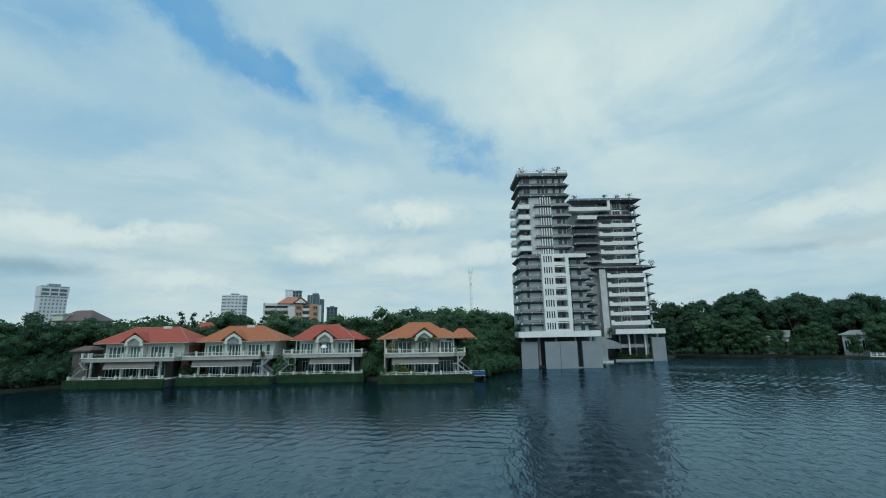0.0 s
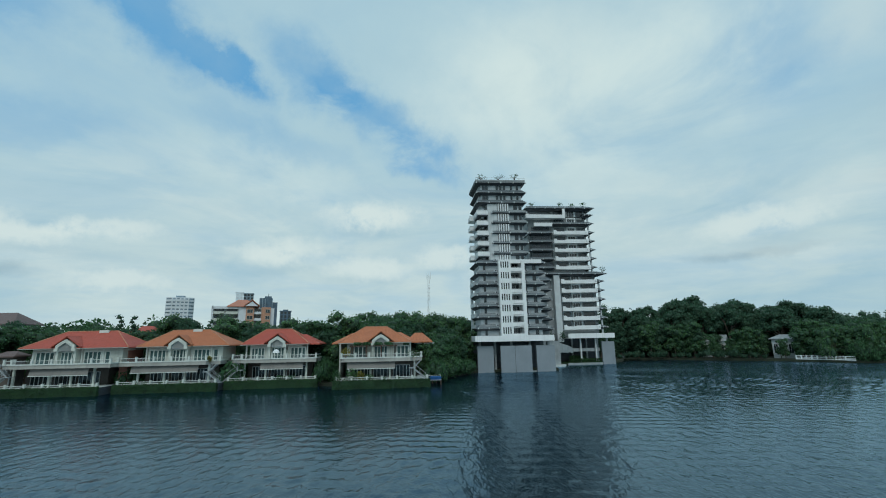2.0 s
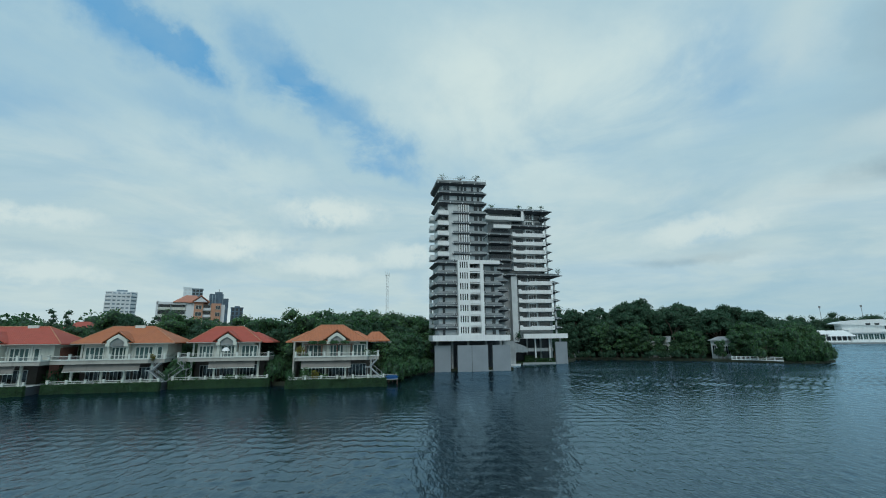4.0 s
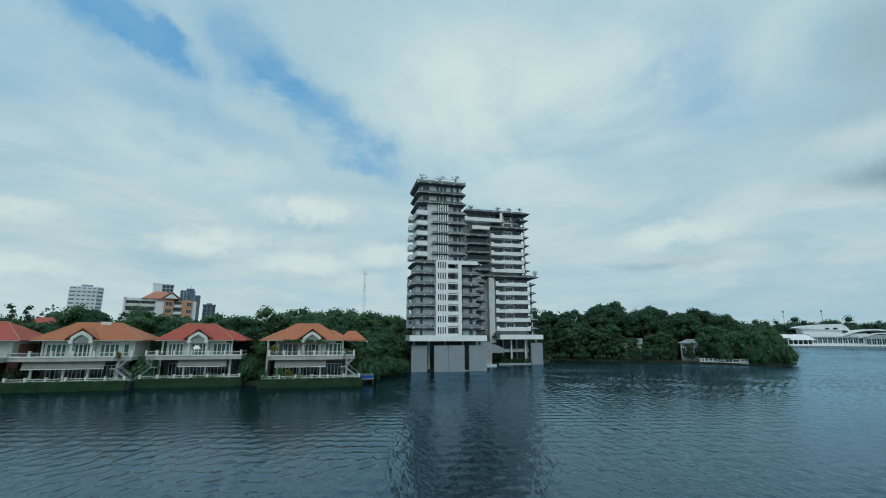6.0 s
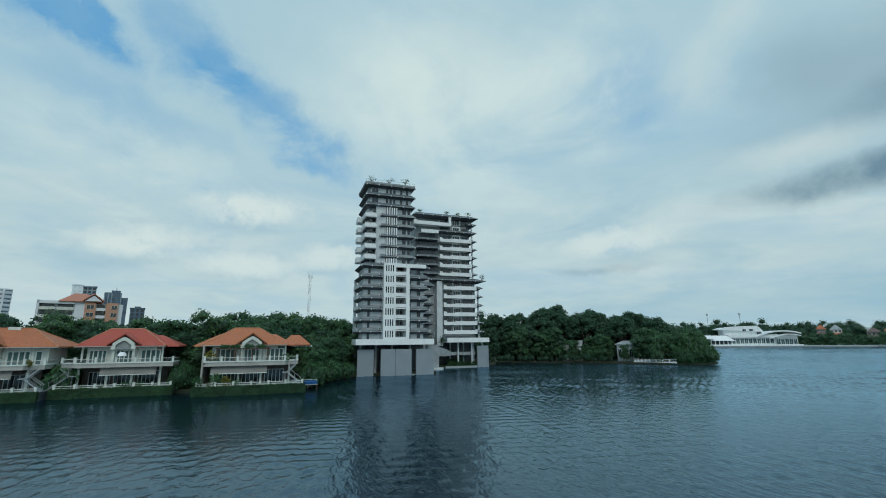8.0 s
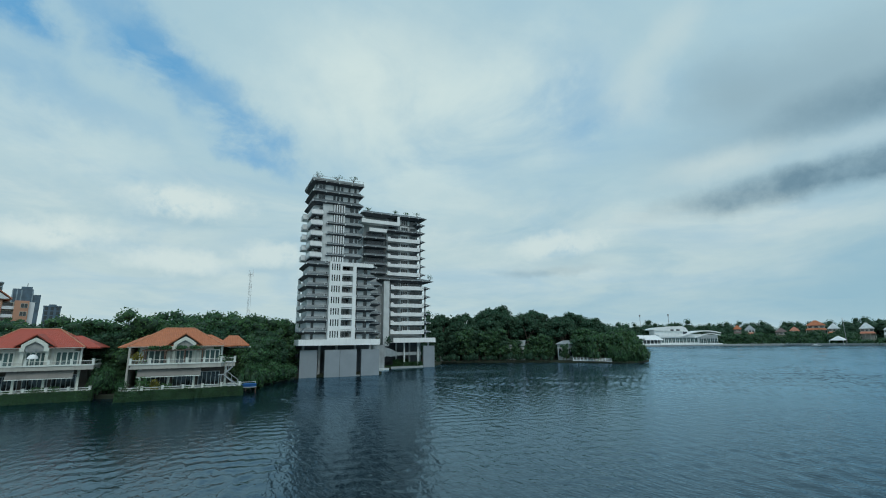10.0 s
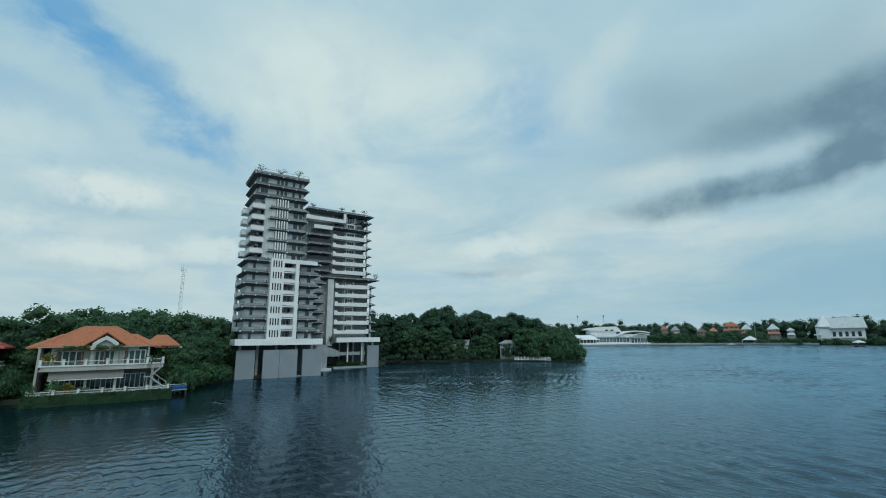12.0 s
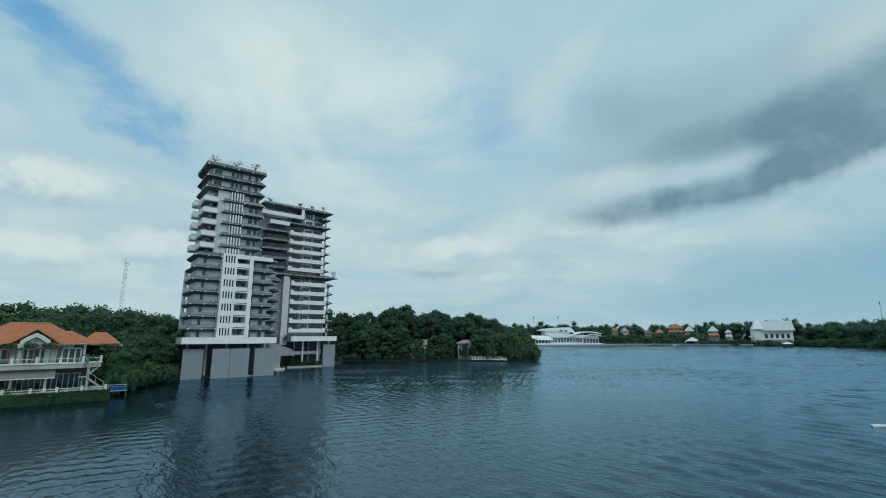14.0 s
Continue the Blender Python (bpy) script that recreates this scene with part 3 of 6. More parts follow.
part("core_wall", T((23.2, 36.0, 125.6, 136, 8.6, 55.0)), PALE, tower)
part("core_wall", T((36.0, 40.0, 125.6, 136, 8.6, 30.4)), PALE, tower)

# white front panel with slits and recessed balconies
PANEL0, PANEL1 = 9.9, 31.2
slit_x = [28.05 + 0.66 * k for k in range(4)]
bm = T((27.5, 28.05, 121.7, 122.0, PANEL0, PANEL1), (30.45, 31.0, 121.7, 122.0, PANEL0, PANEL1), (34.0, 35.0, 121.5, 122.0, PANEL0, PANEL1),
       (31.0, 34.0, 121.7, 122.0, PANEL1 - 1.1, PANEL1), (35.0, 40.0, 121.6, 122.0, PANEL1 - 1.1, PANEL1), (27.5, 27.8, 122.0, 125.6, PANEL0, PANEL1),
       (30.8, 31.0, 122.0, 125.0, PANEL0, PANEL1), (34.0, 34.3, 122.0, 125.6, PANEL0, PANEL1), (27.5, 35.0, 122.0, 125.6, PANEL1 - 0.3, PANEL1))
for k in range(3):
    x = slit_x[k] + 0.36
    box(bm, x - TX, x + 0.30 - TX, 121.7 - TY, 122.0 - TY, PANEL0, PANEL1)
x = slit_x[3] + 0.36
box(bm, x - TX, 30.45 - TX, 121.7 - TY, 122.0 - TY, PANEL0, PANEL1)
for k in range(8):
    z0 = PANEL0 if k == 0 else 10.9 + FLOOR * (k - 1) + 1.25
    z1 = PANEL1 if k == 7 else 10.9 + FLOOR * k - 0.55
    if z1 > z0:
        for sx in slit_x:
            box(bm, sx - TX, sx + 0.36 - TX, 121.72 - TY, 122.0 - TY, z0, z1)
part("front_panel", bm, WHITE, tower, "white rendered front panel with narrow slits")
for k in range(7):
    z = 10.9 + FLOOR * k
    for sx in slit_x:
        part("slit_pane", T((sx, sx + 0.36, 121.9, 121.95, z - 0.55, z + 1.25)), GLASS, tower)
    b = part("balcony", T((31.0, 34.0, 121.75, 124.9, z - 1.5, z - 1.25), (31.0, 34.0, 121.75, 121.9, z - 1.25, z - 0.55)), WHITE, tower)
    part("railing", T((31.0, 34.0, 121.8, 121.86, z - 0.4, z - 0.33), *[(31.2 + 0.32 * j, 31.24 + 0.32 * j, 121.8, 121.85, z - 0.55, z - 0.4) for j in range(9)]), STEEL, b)
    part("lintel", T((31.0, 34.0, 121.72, 122.0, z + 1.15, z + 1.38)), WHITE, tower)
    part("recess_wall", T((31.0, 34.0, 124.85, 125.0, z - 1.25, z + 1.5)), GREY, tower)
    w = window(tower, 31.3 - TX, 33.7 - TX, 124.8 - TY, z - 1.2, z + 1.0, 2, GREY)

# lower side bays: dark canopies and set-back walls
for k in range(7):
    z = 12.2 + FLOOR * k
    eave(tower, 22.2, 27.45, 123.6, 134, z, (1.1, 1.0, 0.0), TX, TY, 1.0, 0.5)
    eave(tower, 35.05, 40.0, 123.6, 134, z, (0.0, 1.0, 1.4), TX, TY, 1.0, 0.5)
    part("bay_wall", T((22.2, 27.4, 124.0, 124.3, z - 2.2, z - 0.6), (22.2, 22.5, 124.3, 133, z - 2.2, z - 0.6)), MID, tower)
    part("bay_wall", T((35.05, 39.9, 124.0, 124.3, z - 2.2, z - 0.6), (39.6, 39.9, 124.3, 133, z - 2.2, z - 0.6)), MID, tower)
    part("balcony", T((21.6, 27.4, 122.9, 123.05, z - 2.85, z - 2.4)), GREY, tower)
    part("balcony", T((35.05, 40.6, 122.9, 123.05, z - 2.85, z - 2.4)), GREY, tower)
    window(tower, 23.4 - TX, 24.1 - TX, 123.98 - TY, z - 2.3, z - 0.7, 0, SHADOWY)
    window(tower, 37.9 - TX, 38.9 - TX, 123.98 - TY, z - 2.2, z - 0.7, 1, SHADOWY)
    window(tower, 35.3 - TX, 36.0 - TX, 123.98 - TY, z - 2.3, z - 0.7, 0, SHADOWY)
for k in range(7):
    z = 12.2 + FLOOR * k
    for x, y in ((26.7, 122.75), (35.6, 122.75)):
        ac = thing("air_conditioner", x, y, z + 0.17, "pale grey air conditioner unit on the tower ledge", "air conditioner", "tower air conditioners")
        part("case", boxes((-0.42, 0.42, -0.2, 0.2, 0.03, 0.62)), MID, ac)
        part("fan_grille", tube(bmesh.new(), (0.08, -0.23, 0.33), (0.08, -0.2, 0.33), 0.24, sides=10), SHADOWY, ac)
part("side_pilaster", T((21.3, 22.0, 134.2, 135.6, 9.9, 27.5)), WHITE, tower, "white pilaster on the side")
for k in range(5):
    z = 15.3 + FLOOR * k
    part("side_balcony", T((21.0, 21.2, 127.0, 134.0, z - 3.2, z - 2.2), (21.2, 22.2, 127.0, 127.2, z - 3.2, z - 2.2)), PALE, tower)

# upper tower
for k in range(8):
    z = 55.2 - FLOOR * k
    if k < 3:
        eave(tower, 23.0, 36.0, 124.4, 136, z, (0.9, 1.1, 1.2), TX, TY, 0.95, 0.5)
    else:
        eave(tower, 27.2, 36.0, 124.4, 136, z, (0.8, 1.1, 1.2), TX, TY, 0.95, 0.5)
    if k < 2:
        part("facade_wall", T((23.6, 36.0, 124.6, 124.9, z - 2.85, z - 0.7)), MID, tower)
        part("planter", T((22.6, 36.2, 123.5, 123.65, z - 3.0, z - 2.6)), DARK, tower)
        for x0, x1, n in ((24.0, 25.9, 1), (28.2, 29.0, 0), (29.3, 30.1, 0), (30.4, 31.2, 0), (32.6, 33.3, 0), (34.4, 35.2, 0)):
            window(tower, x0 - TX, x1 - TX, 124.58 - TY, z - 2.7, z - 0.85, n, GREY)
    else:
        w0 = z - FLOOR + 0.05
        part("corner_pier", T((25.3, 28.3, 124.0, 124.9, w0 - 0.15, z - 0.1)), PALE, tower, "pale rendered corner pier")
        part("facade_wall", T((31.5, 36.0, 124.6, 124.9, w0, z - 0.7), (28.3, 31.5, 124.6, 124.9, w0, z - 0.6)), MID, tower)
        for j in range(5):
            x = 28.45 + 0.7 * j
            part("fin", T((x, x + 0.3, 123.4, 124.6, w0 + 0.1, z - 0.75)), WHITE, tower, "white vertical fin")
        window(tower, 28.4 - TX, 31.5 - TX, 124.58 - TY, w0 + 0.2, z - 0.75, 4, SHADOWY)
        window(tower, 33.4 - TX, 34.5 - TX, 124.58 - TY, w0 + 0.1, z - 0.8, 0, SHADOWY)
        window(tower, 35.0 - TX, 35.8 - TX, 124.58 - TY, w0 + 0.1, z - 0.8, 0, SHADOWY)
        part("planter", T((31.7, 36.8, 123.4, 123.55, w0 - 0.1, w0 + 0.35)), GREY, tower)
    if 2 < k < 8:
        b0, b1 = z - 1.25, z + 0.05
        cb = part("corner_balcony", T((22.1, 25.0, 122.5, 122.7, b0, b1), (21.9, 22.1, 122.5, 128.8, b0, b1), (22.3, 25.0, 122.7, 128.6, b0 - 0.1, b0 + 0.1), (25.0, 25.2, 122.5, 123.6, b0, b1 - 0.3)), WHITE, tower, "white corner balcony wrapping round the side")
        part("coping", T((21.85, 25.05, 122.42, 122.76, b1, b1 + 0.09)), PALE, cb)
        sb = part("side_balcony", T((20.9, 22.5, 129.6, 129.8, b0, b1), (20.9, 21.1, 129.8, 133.0, b0, b1), (21.1, 23.2, 129.8, 133.0, b0 - 0.1, b0 + 0.1)), WHITE, tower, "white side balcony")
        part("coping", T((20.85, 22.55, 129.52, 129.86, b1, b1 + 0.09)), PALE, sb)
        # openings and shade between balconies, both put into one dark wall colour
        part("side_wall", T((23.6, 23.9, 124.5, 136.0, b0 - 1.7, b1 + 0.9)), SHADOWY, tower, "side wall coloured dark for openings and shade between balconies")
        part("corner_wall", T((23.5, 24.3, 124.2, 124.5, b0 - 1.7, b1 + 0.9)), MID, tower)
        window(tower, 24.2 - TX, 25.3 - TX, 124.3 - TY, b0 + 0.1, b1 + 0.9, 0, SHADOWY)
        # dark sheet under each balcony, its shade in the colour
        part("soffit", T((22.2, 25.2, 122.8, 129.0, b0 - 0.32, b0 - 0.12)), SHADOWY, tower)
part("roof_rail", T((22.0, 36.9, 123.25, 123.3, 56.35, 56.42), *[(22.0 + 1.65 * j, 22.05 + 1.65 * j, 123.25, 123.3, 55.7, 56.35) for j in range(10)]), STEEL, tower, "thin steel roof rail")
part("roof_deck", T((21.9, 37.0, 123.2, 136, 55.2, 55.45), (21.9, 37.0, 123.2, 123.4, 55.45, 55.75), (21.9, 22.1, 123.4, 136, 55.45, 55.75), (36.8, 37.0, 123.4, 136, 55.45, 55.75)), GREY, tower)

# ---------------------------------------------------------------- rear apartment tower
rear = thing("apartment_tower", 58, 153, 0, "grey apartment tower with long white curved balconies beside the lake", "apartment building", "lakeside towers")
RX, RY = 58, 153


def U(*sizes):
    bm = bmesh.new()
    for x0, x1, y0, y1, z0, z1 in sizes:
        box(bm, x0 - RX, x1 - RX, y0 - RY, y1 - RY, z0, z1)
    return bm


def long_balcony(x0, x1, y, z):
    """A white parapet with two scooped stretches and raised ends."""
    h, w, z = 1.35, x1 - x0, z - 0.35
    o = [(0, 0), (w, 0), (w, h + 0.25), (w - 0.6, h + 0.25), (w - 1.0, h), (w - 0.7 - 0.26 * w, h), (w - 1.0 - 0.28 * w, h + 0.0)]
    o += [(0.34 * w + 0.2, h), (0.30 * w, h - 0.25), (0.10 * w, h - 0.25), (0.07 * w, h + 0.25), (0, h + 0.25)]
    bm = prism(bmesh.new(), [(x0 + a - RX, z + b) for a, b in o], y - RY, y + 0.2 - RY)
    box(bm, x0 - RX, x1 - RX, y + 0.2 - RY, y + 2.2 - RY, z, z + 0.2)
    part("balcony", bm, WHITE, rear, "long white balcony with scooped parapet")


part("core_wall", U((45, 66.2, 149.6, 163, 8.6, 54.2)), GREY, rear)
part("core_wall", U((66.2, 68.2, 149.6, 160, 8.6, 30.0)), GREY, rear)
RF = 3.15
ups = [45.0 - 3.12 * k for k in range(5)]
lows = [27.6 - 3.13 * k for k in range(6)]
for z in ups:
    long_balcony(53.4, 66.0, 146.6, z)
for z in lows:
    long_balcony(54.8, 67.6, 146.6, z)
for z in ups + lows + [48.3, 51.4]:
    low = z in lows
    x0, x1 = (54.8, 67.6) if low else (53.4, 66.0)
    part("recess_wall", U((x0, x1, 149.0, 149.5, z + 0.2, z + 3.1)), GREY, rear)
    part("window_bay", U((59.0, 59.3, 148.6, 149.0, z + 0.2, z + 2.9), (62.0, 62.3, 148.6, 149.0, z + 0.2, z + 2.9), (59.3, 62.0, 148.6, 149.0, z + 2.5, z + 2.9)), WHITE, rear)
    window(rear, 59.3 - RX, 62.0 - RX, 148.95 - RY, z + 0.25, z + 2.5, 2)
    window(rear, x0 + 1.0 - RX, 58.2 - RX, 148.95 - RY, z + 0.25, z + 2.4, 1, SHADOWY)
    window(rear, 63.0 - RX, x1 - 0.8 - RX, 148.95 - RY, z + 0.25, z + 2.4, 1, SHADOWY)
    # canopies round the east side
    xe = 68.2 if low else 66.2
    eave(rear, xe - 1.2, xe, 147.6, 160, z + 0.7, (0.0, 0.9, 2.0), RX, RY, 1.15)
    part("side_column", U((xe + 0.2, xe + 0.7, 147.6, 148.1, z - 2.1, z + 0.3)), PALE, rear)
    # canopies and louvres west of the balconies
    if not low and z < 47:
        eave(rear, 45.4, 52.6, 147.8, 156, z + 0.5, (0.6, 1.0, 0.6), RX, RY, 0.8)
        slats = part("louvre", U(*[(45.8, 52.2, 147.9, 148.1, z + 0.95 + 0.27 * j, z + 1.13 + 0.27 * j) for j in range(6)]), SHADOWY, rear, "dark horizontal louvres")
part("balcony", U((43.6, 58.0, 146.6, 146.8, 50.6, 51.9), (43.6, 58.0, 146.8, 149.6, 50.6, 50.8), (57.0, 58.0, 146.6, 146.9, 51.9, 54.2), (43.6, 45.0, 146.8, 146.9, 51.9, 52.2)), WHITE, rear, "long white roof-floor balcony")
part("balcony", U((46.4, 53.0, 146.6, 146.8, 47.6, 48.9), (46.4, 53.0, 146.8, 149.6, 47.6, 47.8)), WHITE, rear)
eave(rear, 44.6, 66.4, 148.0, 163, 54.6, (1.0, 1.6, 2.4), RX, RY, 1.1, 0.5)
eave(rear, 51.8, 68.4, 148.0, 163, 30.9, (2.0, 1.6, 3.0), RX, RY, 1.1, 0.4)
eave(rear, 53.4, 66.0, 148.0, 163, 48.9, (0.4, 1.4, 0.2), RX, RY, 0.9)
part("tall_pilaster", U((52.3, 54.4, 146.9, 149.6, 7.6, 30.2)), PALE, rear, "tall pale concrete pilaster")
part("deck_band", U((55.8, 72.0, 146.2, 146.45, 8.7, 10.3), (55.8, 72.0, 146.45, 160, 8.7, 8.95), (71.75, 72.0, 146.45, 160, 8.95, 10.3)), WHITE, rear, "white deck parapet")
part("pier_wall", U((67.5, 71.9, 146.9, 147.5, -0.4, 7.5)), SLAB, rear, "plain grey rendered pier wall")
for x in (60.6, 65.9, 70):
    for y in (148.2, 156):
        part("column", U((x - 0.25, x + 0.25, y - 0.25, y + 0.25, 0.3, 8.7)), PALE, rear)
part("mezzanine", U((57.5, 67.4, 148.6, 157, 4.3, 4.6), (57.5, 67.4, 148.6, 148.8, 4.6, 5.4)), GREY, rear)
# dark colour stands in for the shade under the rear deck
part("basement_wall", U((55, 71, 157, 157.4, 0, 8.7)), SHADOWY, rear)

# the link of balconies between the two towers
link = thing("balcony_wing", 43, 142, 0, "grey recessed wing of balconies linking the two towers", "apartment building", "lakeside towers")
LX, LY = 43, 142
part("core_wall", (lambda bm: box(bm, -5.0, 4.0, -2.4, 8.0, 0.5, 30.0))(bmesh.new()), GREY, link)
part("core_wall", (lambda bm: box(bm, -6.0, -3.6, -1.0, 8.0, 30.0, 50.5))(bmesh.new()), GREY, link)
for k in range(14):
    z = 12.0 + 3.08 * k
    hi = z > 30
    eave(link, 36.6, 39.2 if hi else 46.8, 137.6 if not hi else 140.6, 148, z, (0.0, 1.0, 1.0), LX, LY, 0.95, 0.5)
    if hi:
        continue
    bm = bmesh.new()
    box(bm, -4.6, 3.6, -5.6, -5.45, z - 3.0, z - 2.2)
    part("balcony", bm, GREY, link)
    window(link, -1.4, 0.2, -2.46, z - 2.7, z - 0.9, 1, SHADOWY)
bm = bmesh.new()
box(bm, -1.0, 8.0, -0.4, 0.2, 0.4, 8.0)
part("podium_wall", bm, GREY, link)

# ---------------------------------------------------------------- lakeside houses


def house(x, y, w, roof, stair="right", label="", awning=None, annex=False, pergola=False, skylight=False, m=9.0, eaves=(0.3, 17.4), ridge=(5.9, 11.6), wing=None, balcony=(1.0, 17.4)):
    """A two-storey hipped house on a hedged terrace over the water. Its own x runs along the front, y inwards."""
    h = thing("lake_house", x, y, 0, label, "house", "row of lake houses")
    b0, b1 = balcony
    u0, u1 = eaves[0] + 1.7, eaves[1] - 1.7
    # terrace
    # wall colour carries the shade of the gaps between the houses
    part("terrace_wall", boxes((0, w, 0.25, 12.5, -0.4, 1.45)), SHADOWY, h, "stone terrace wall coloured dark for the shade between houses")
    part("terrace_floor", boxes((0.1, w - 0.1, 0.35, 12.4, 1.45, 1.52)), PALE, h)
    n = 6
    for k in range(n + 1):
        px = 0.4 + (w - 0.8) * k / n
        part("fence_post", boxes((px - 0.17, px + 0.17, 0.35, 0.69, 1.5, 2.3), (px - 0.21, px + 0.21, 0.31, 0.73, 2.3, 2.38)), OFF_WHITE, h)
    part("fence_rail", boxes((0.4, w - 0.4, 0.47, 0.57, 2.05, 2.15), (0.4, w - 0.4, 0.48, 0.56, 1.75, 1.81)), OFF_WHITE, h)
    # ground floor
    part("ground_wall", boxes((2.2, w - 2.2, 6.5, 6.8, 1.5, 5.2), (2.2, 2.5, 6.8, 12.4, 1.5, 5.2), (w - 2.5, w - 2.2, 6.8, 12.4, 1.5, 5.2), (2.5, w - 2.5, 12.1, 12.4, 1.5, 5.2)), DUSK, h, "brown ground floor wall darkened for the shade under the balcony")
    for k in range(3):
        a = 3.2 + k * (w - 6.4) / 3
        window(h, a, a + (w - 6.4) / 3 - 0.5, 6.48, 1.55, 4.1, 4, MID, name="glazed_door", bars=0.12)
    for px in (2.6, m - 2.0, m + 1.9, w - 2.8):
        bm = boxes((px - 0.18, px + 0.18, 3.0, 3.36, 1.5, 5.2), (px - 0.25, px + 0.25, 2.93, 3.43, 1.5, 1.75))
        part("column", bm, CREAM, h)
    # balcony: slab, beam and rail follow one outline, set back at the stair's end
    def plan(grow=0.0):
        if stair == "right":
            return [(b0 - grow, 7.0), (b0 - grow, 1.4 - grow), (b1 - 2.4, 1.4 - grow), (b1 - 1.9, 2.6 - grow), (b1 + grow, 2.6 - grow), (b1 + grow, 7.0)]
        return [(b0 - grow, 7.0), (b0 - grow, 2.6 - grow), (b0 + 1.9, 2.6 - grow), (b0 + 2.4, 1.4 - grow), (b1 + grow, 1.4 - grow), (b1 + grow, 7.0)]

    def along(inset, z0, z1, thick, grow=0.0):
        bm = bmesh.new()
        o = plan(grow)
        for (xa, ya), (xb, yb) in zip(o, o[1:]):
            d = Vector((xb - xa, yb - ya)).normalized()
            nx, ny = -d.y, d.x
            if nx * (m - xa) + ny * (7.0 - ya) < 0:
                nx, ny = -nx, -ny
            e = d * (0.0 if (xa, ya) in (o[0],) else 0.02)
            q = [(xa - e.x + nx * inset, ya - e.y + ny * inset), (xb + nx * inset, yb + ny * inset), (xb + nx * (inset + thick), yb + ny * (inset + thick)), (xa - e.x + nx * (inset + thick), ya - e.y + ny * (inset + thick))]
            plan_prism(bm, q, z0, z1)
        return bm

    part("balcony_slab", plan_prism(bmesh.new(), plan(), 5.05, 5.3), BEIGE, h, "stained grey-beige balcony slab")
    part("balcony_beam", along(0.0, 5.3, 5.78, 0.2), BEIGE, h, "stained grey-beige balcony edge beam")
    part("balcony_coping", along(-0.12, 5.74, 5.97, 0.34), OFF_WHITE, h, "white moulded balcony edge")
    rail = part("balcony_rail", along(0.02, 6.52, 6.6, 0.1), OFF_WHITE, h)
    post = mesh_of("rail_post", boxes((-0.17, 0.17, -0.17, 0.17, 5.95, 6.78), (-0.22, 0.22, -0.22, 0.22, 6.78, 6.86)), OFF_WHITE)
    o = plan(-0.12)
    spots = [o[1], o[2], o[3], o[4]] + [(o[1][0] + (o[2][0] - o[1][0]) * k / 5, o[1][1] + (o[2][1] - o[1][1]) * k / 5) for k in (1, 2, 3, 4)]
    if stair != "right":
        spots = [o[1], o[2], o[3], o[4]] + [(o[3][0] + (o[4][0] - o[3][0]) * k / 5, o[3][1]) for k in (1, 2, 3, 4)]
    for px, py in spots:
        part("rail_post", post, None, rail).location = (px, py, 0)
    for z in (6.14, 6.33):
        part("rail_bar", along(0.06, z, z + 0.035, 0.035), STEEL, rail)
    # corrugated awning hung under the slab
    a0, a1 = awning or (3.0, w - 4.0)
    bm = bmesh.new()
    steps = int((a1 - a0) / 0.25)
    for k in range(steps):
        xa = a0 + k * 0.25
        lift = 0.025 if k % 2 else 0.0
        side_prism(bm, [(2.1, 4.98), (2.1, 4.94), (1.72 - lift, 3.75), (1.68 - lift, 3.78)], xa, xa + 0.25)
    part("awning", bm, PINK, h, "faded pinkish corrugated awning")
    part("awning_edge", boxes((a0, a1, 1.64, 1.72, 3.64, 3.76)), OFF_WHITE, h)
    # upper floor
    bay0, bay1 = m - 1.6, m + 1.6
    part("upper_wall", boxes((u0, bay0, 5.0, 5.3, 5.3, 8.75), (bay1, u1, 5.0, 5.3, 5.3, 8.75), (u0, u0 + 0.3, 5.3, 12.4, 5.2, 8.75), (u1 - 0.3, u1, 5.3, 12.4, 5.2, 8.75),
                             (u0 + 0.3, u1 - 0.3, 12.1, 12.4, 5.2, 8.75), (u0 + 0.3, u1 - 0.3, 5.3, 12.1, 8.4, 8.6)), CREAM, h)
    for a, b, nm in ((m - 6.4, m - 2.9, 3), (m + 2.5, m + 5.8, 3), (m + 6.4, min(m + 7.5, u1 - 0.2), 0)):
        if b - a > 0.4:
            window(h, max(a, u0 + 0.3), b, 4.98, 5.4, 8.15, nm, OFF_WHITE, name="french_window", glass=CURTAIN, bars=0.2)
    bm = boxes((bay0 - 0.25, bay0 + 0.2, 3.6, 5.3, 5.3, 8.9), (bay1 - 0.2, bay1 + 0.25, 3.6, 5.3, 5.3, 8.9), (bay0 + 0.2, bay1 - 0.2, 3.7, 4.2, 8.3, 8.9))
    part("bay_wall", bm, CREAM, h)
    window(h, bay0 + 0.2, bay1 - 0.2, 4.4, 5.4, 8.15, 3, OFF_WHITE, name="french_window", glass=CURTAIN, bars=0.2)
    for px in (m - 6.75, bay0 - 0.75, bay1 + 0.55, m + 6.1):
        part("pilaster", boxes((px - 0.16, px + 0.16, 4.86, 5.0, 5.3, 8.7)), OFF_WHITE, h)
    # gable over the bay: a broad white frame with shoulders round a pale panel
    apex = 11.15
    half = [(1.25, 8.2), (1.25, 9.0), (0.62, 9.48)]
    o = [(m - x, z) for x, z in half] + [(m, 9.85)] + [(m + x, z) for x, z in half[::-1]]
    part("gable_panel", prism(bmesh.new(), o, 3.45, 3.6), GREY, h)
    for j in range(6):
        z = 8.4 + 0.2 * j
        part("louvre", boxes((m - 0.9 + 0.1 * max(0, j - 3), m + 0.9 - 0.1 * max(0, j - 3), 3.38, 3.44, z, z + 0.08)), BEIGE, h)
    half = [(1.95, 8.2), (1.95, 8.75), (1.75, 8.8), (1.75, 9.3), (0.9, 9.98)]
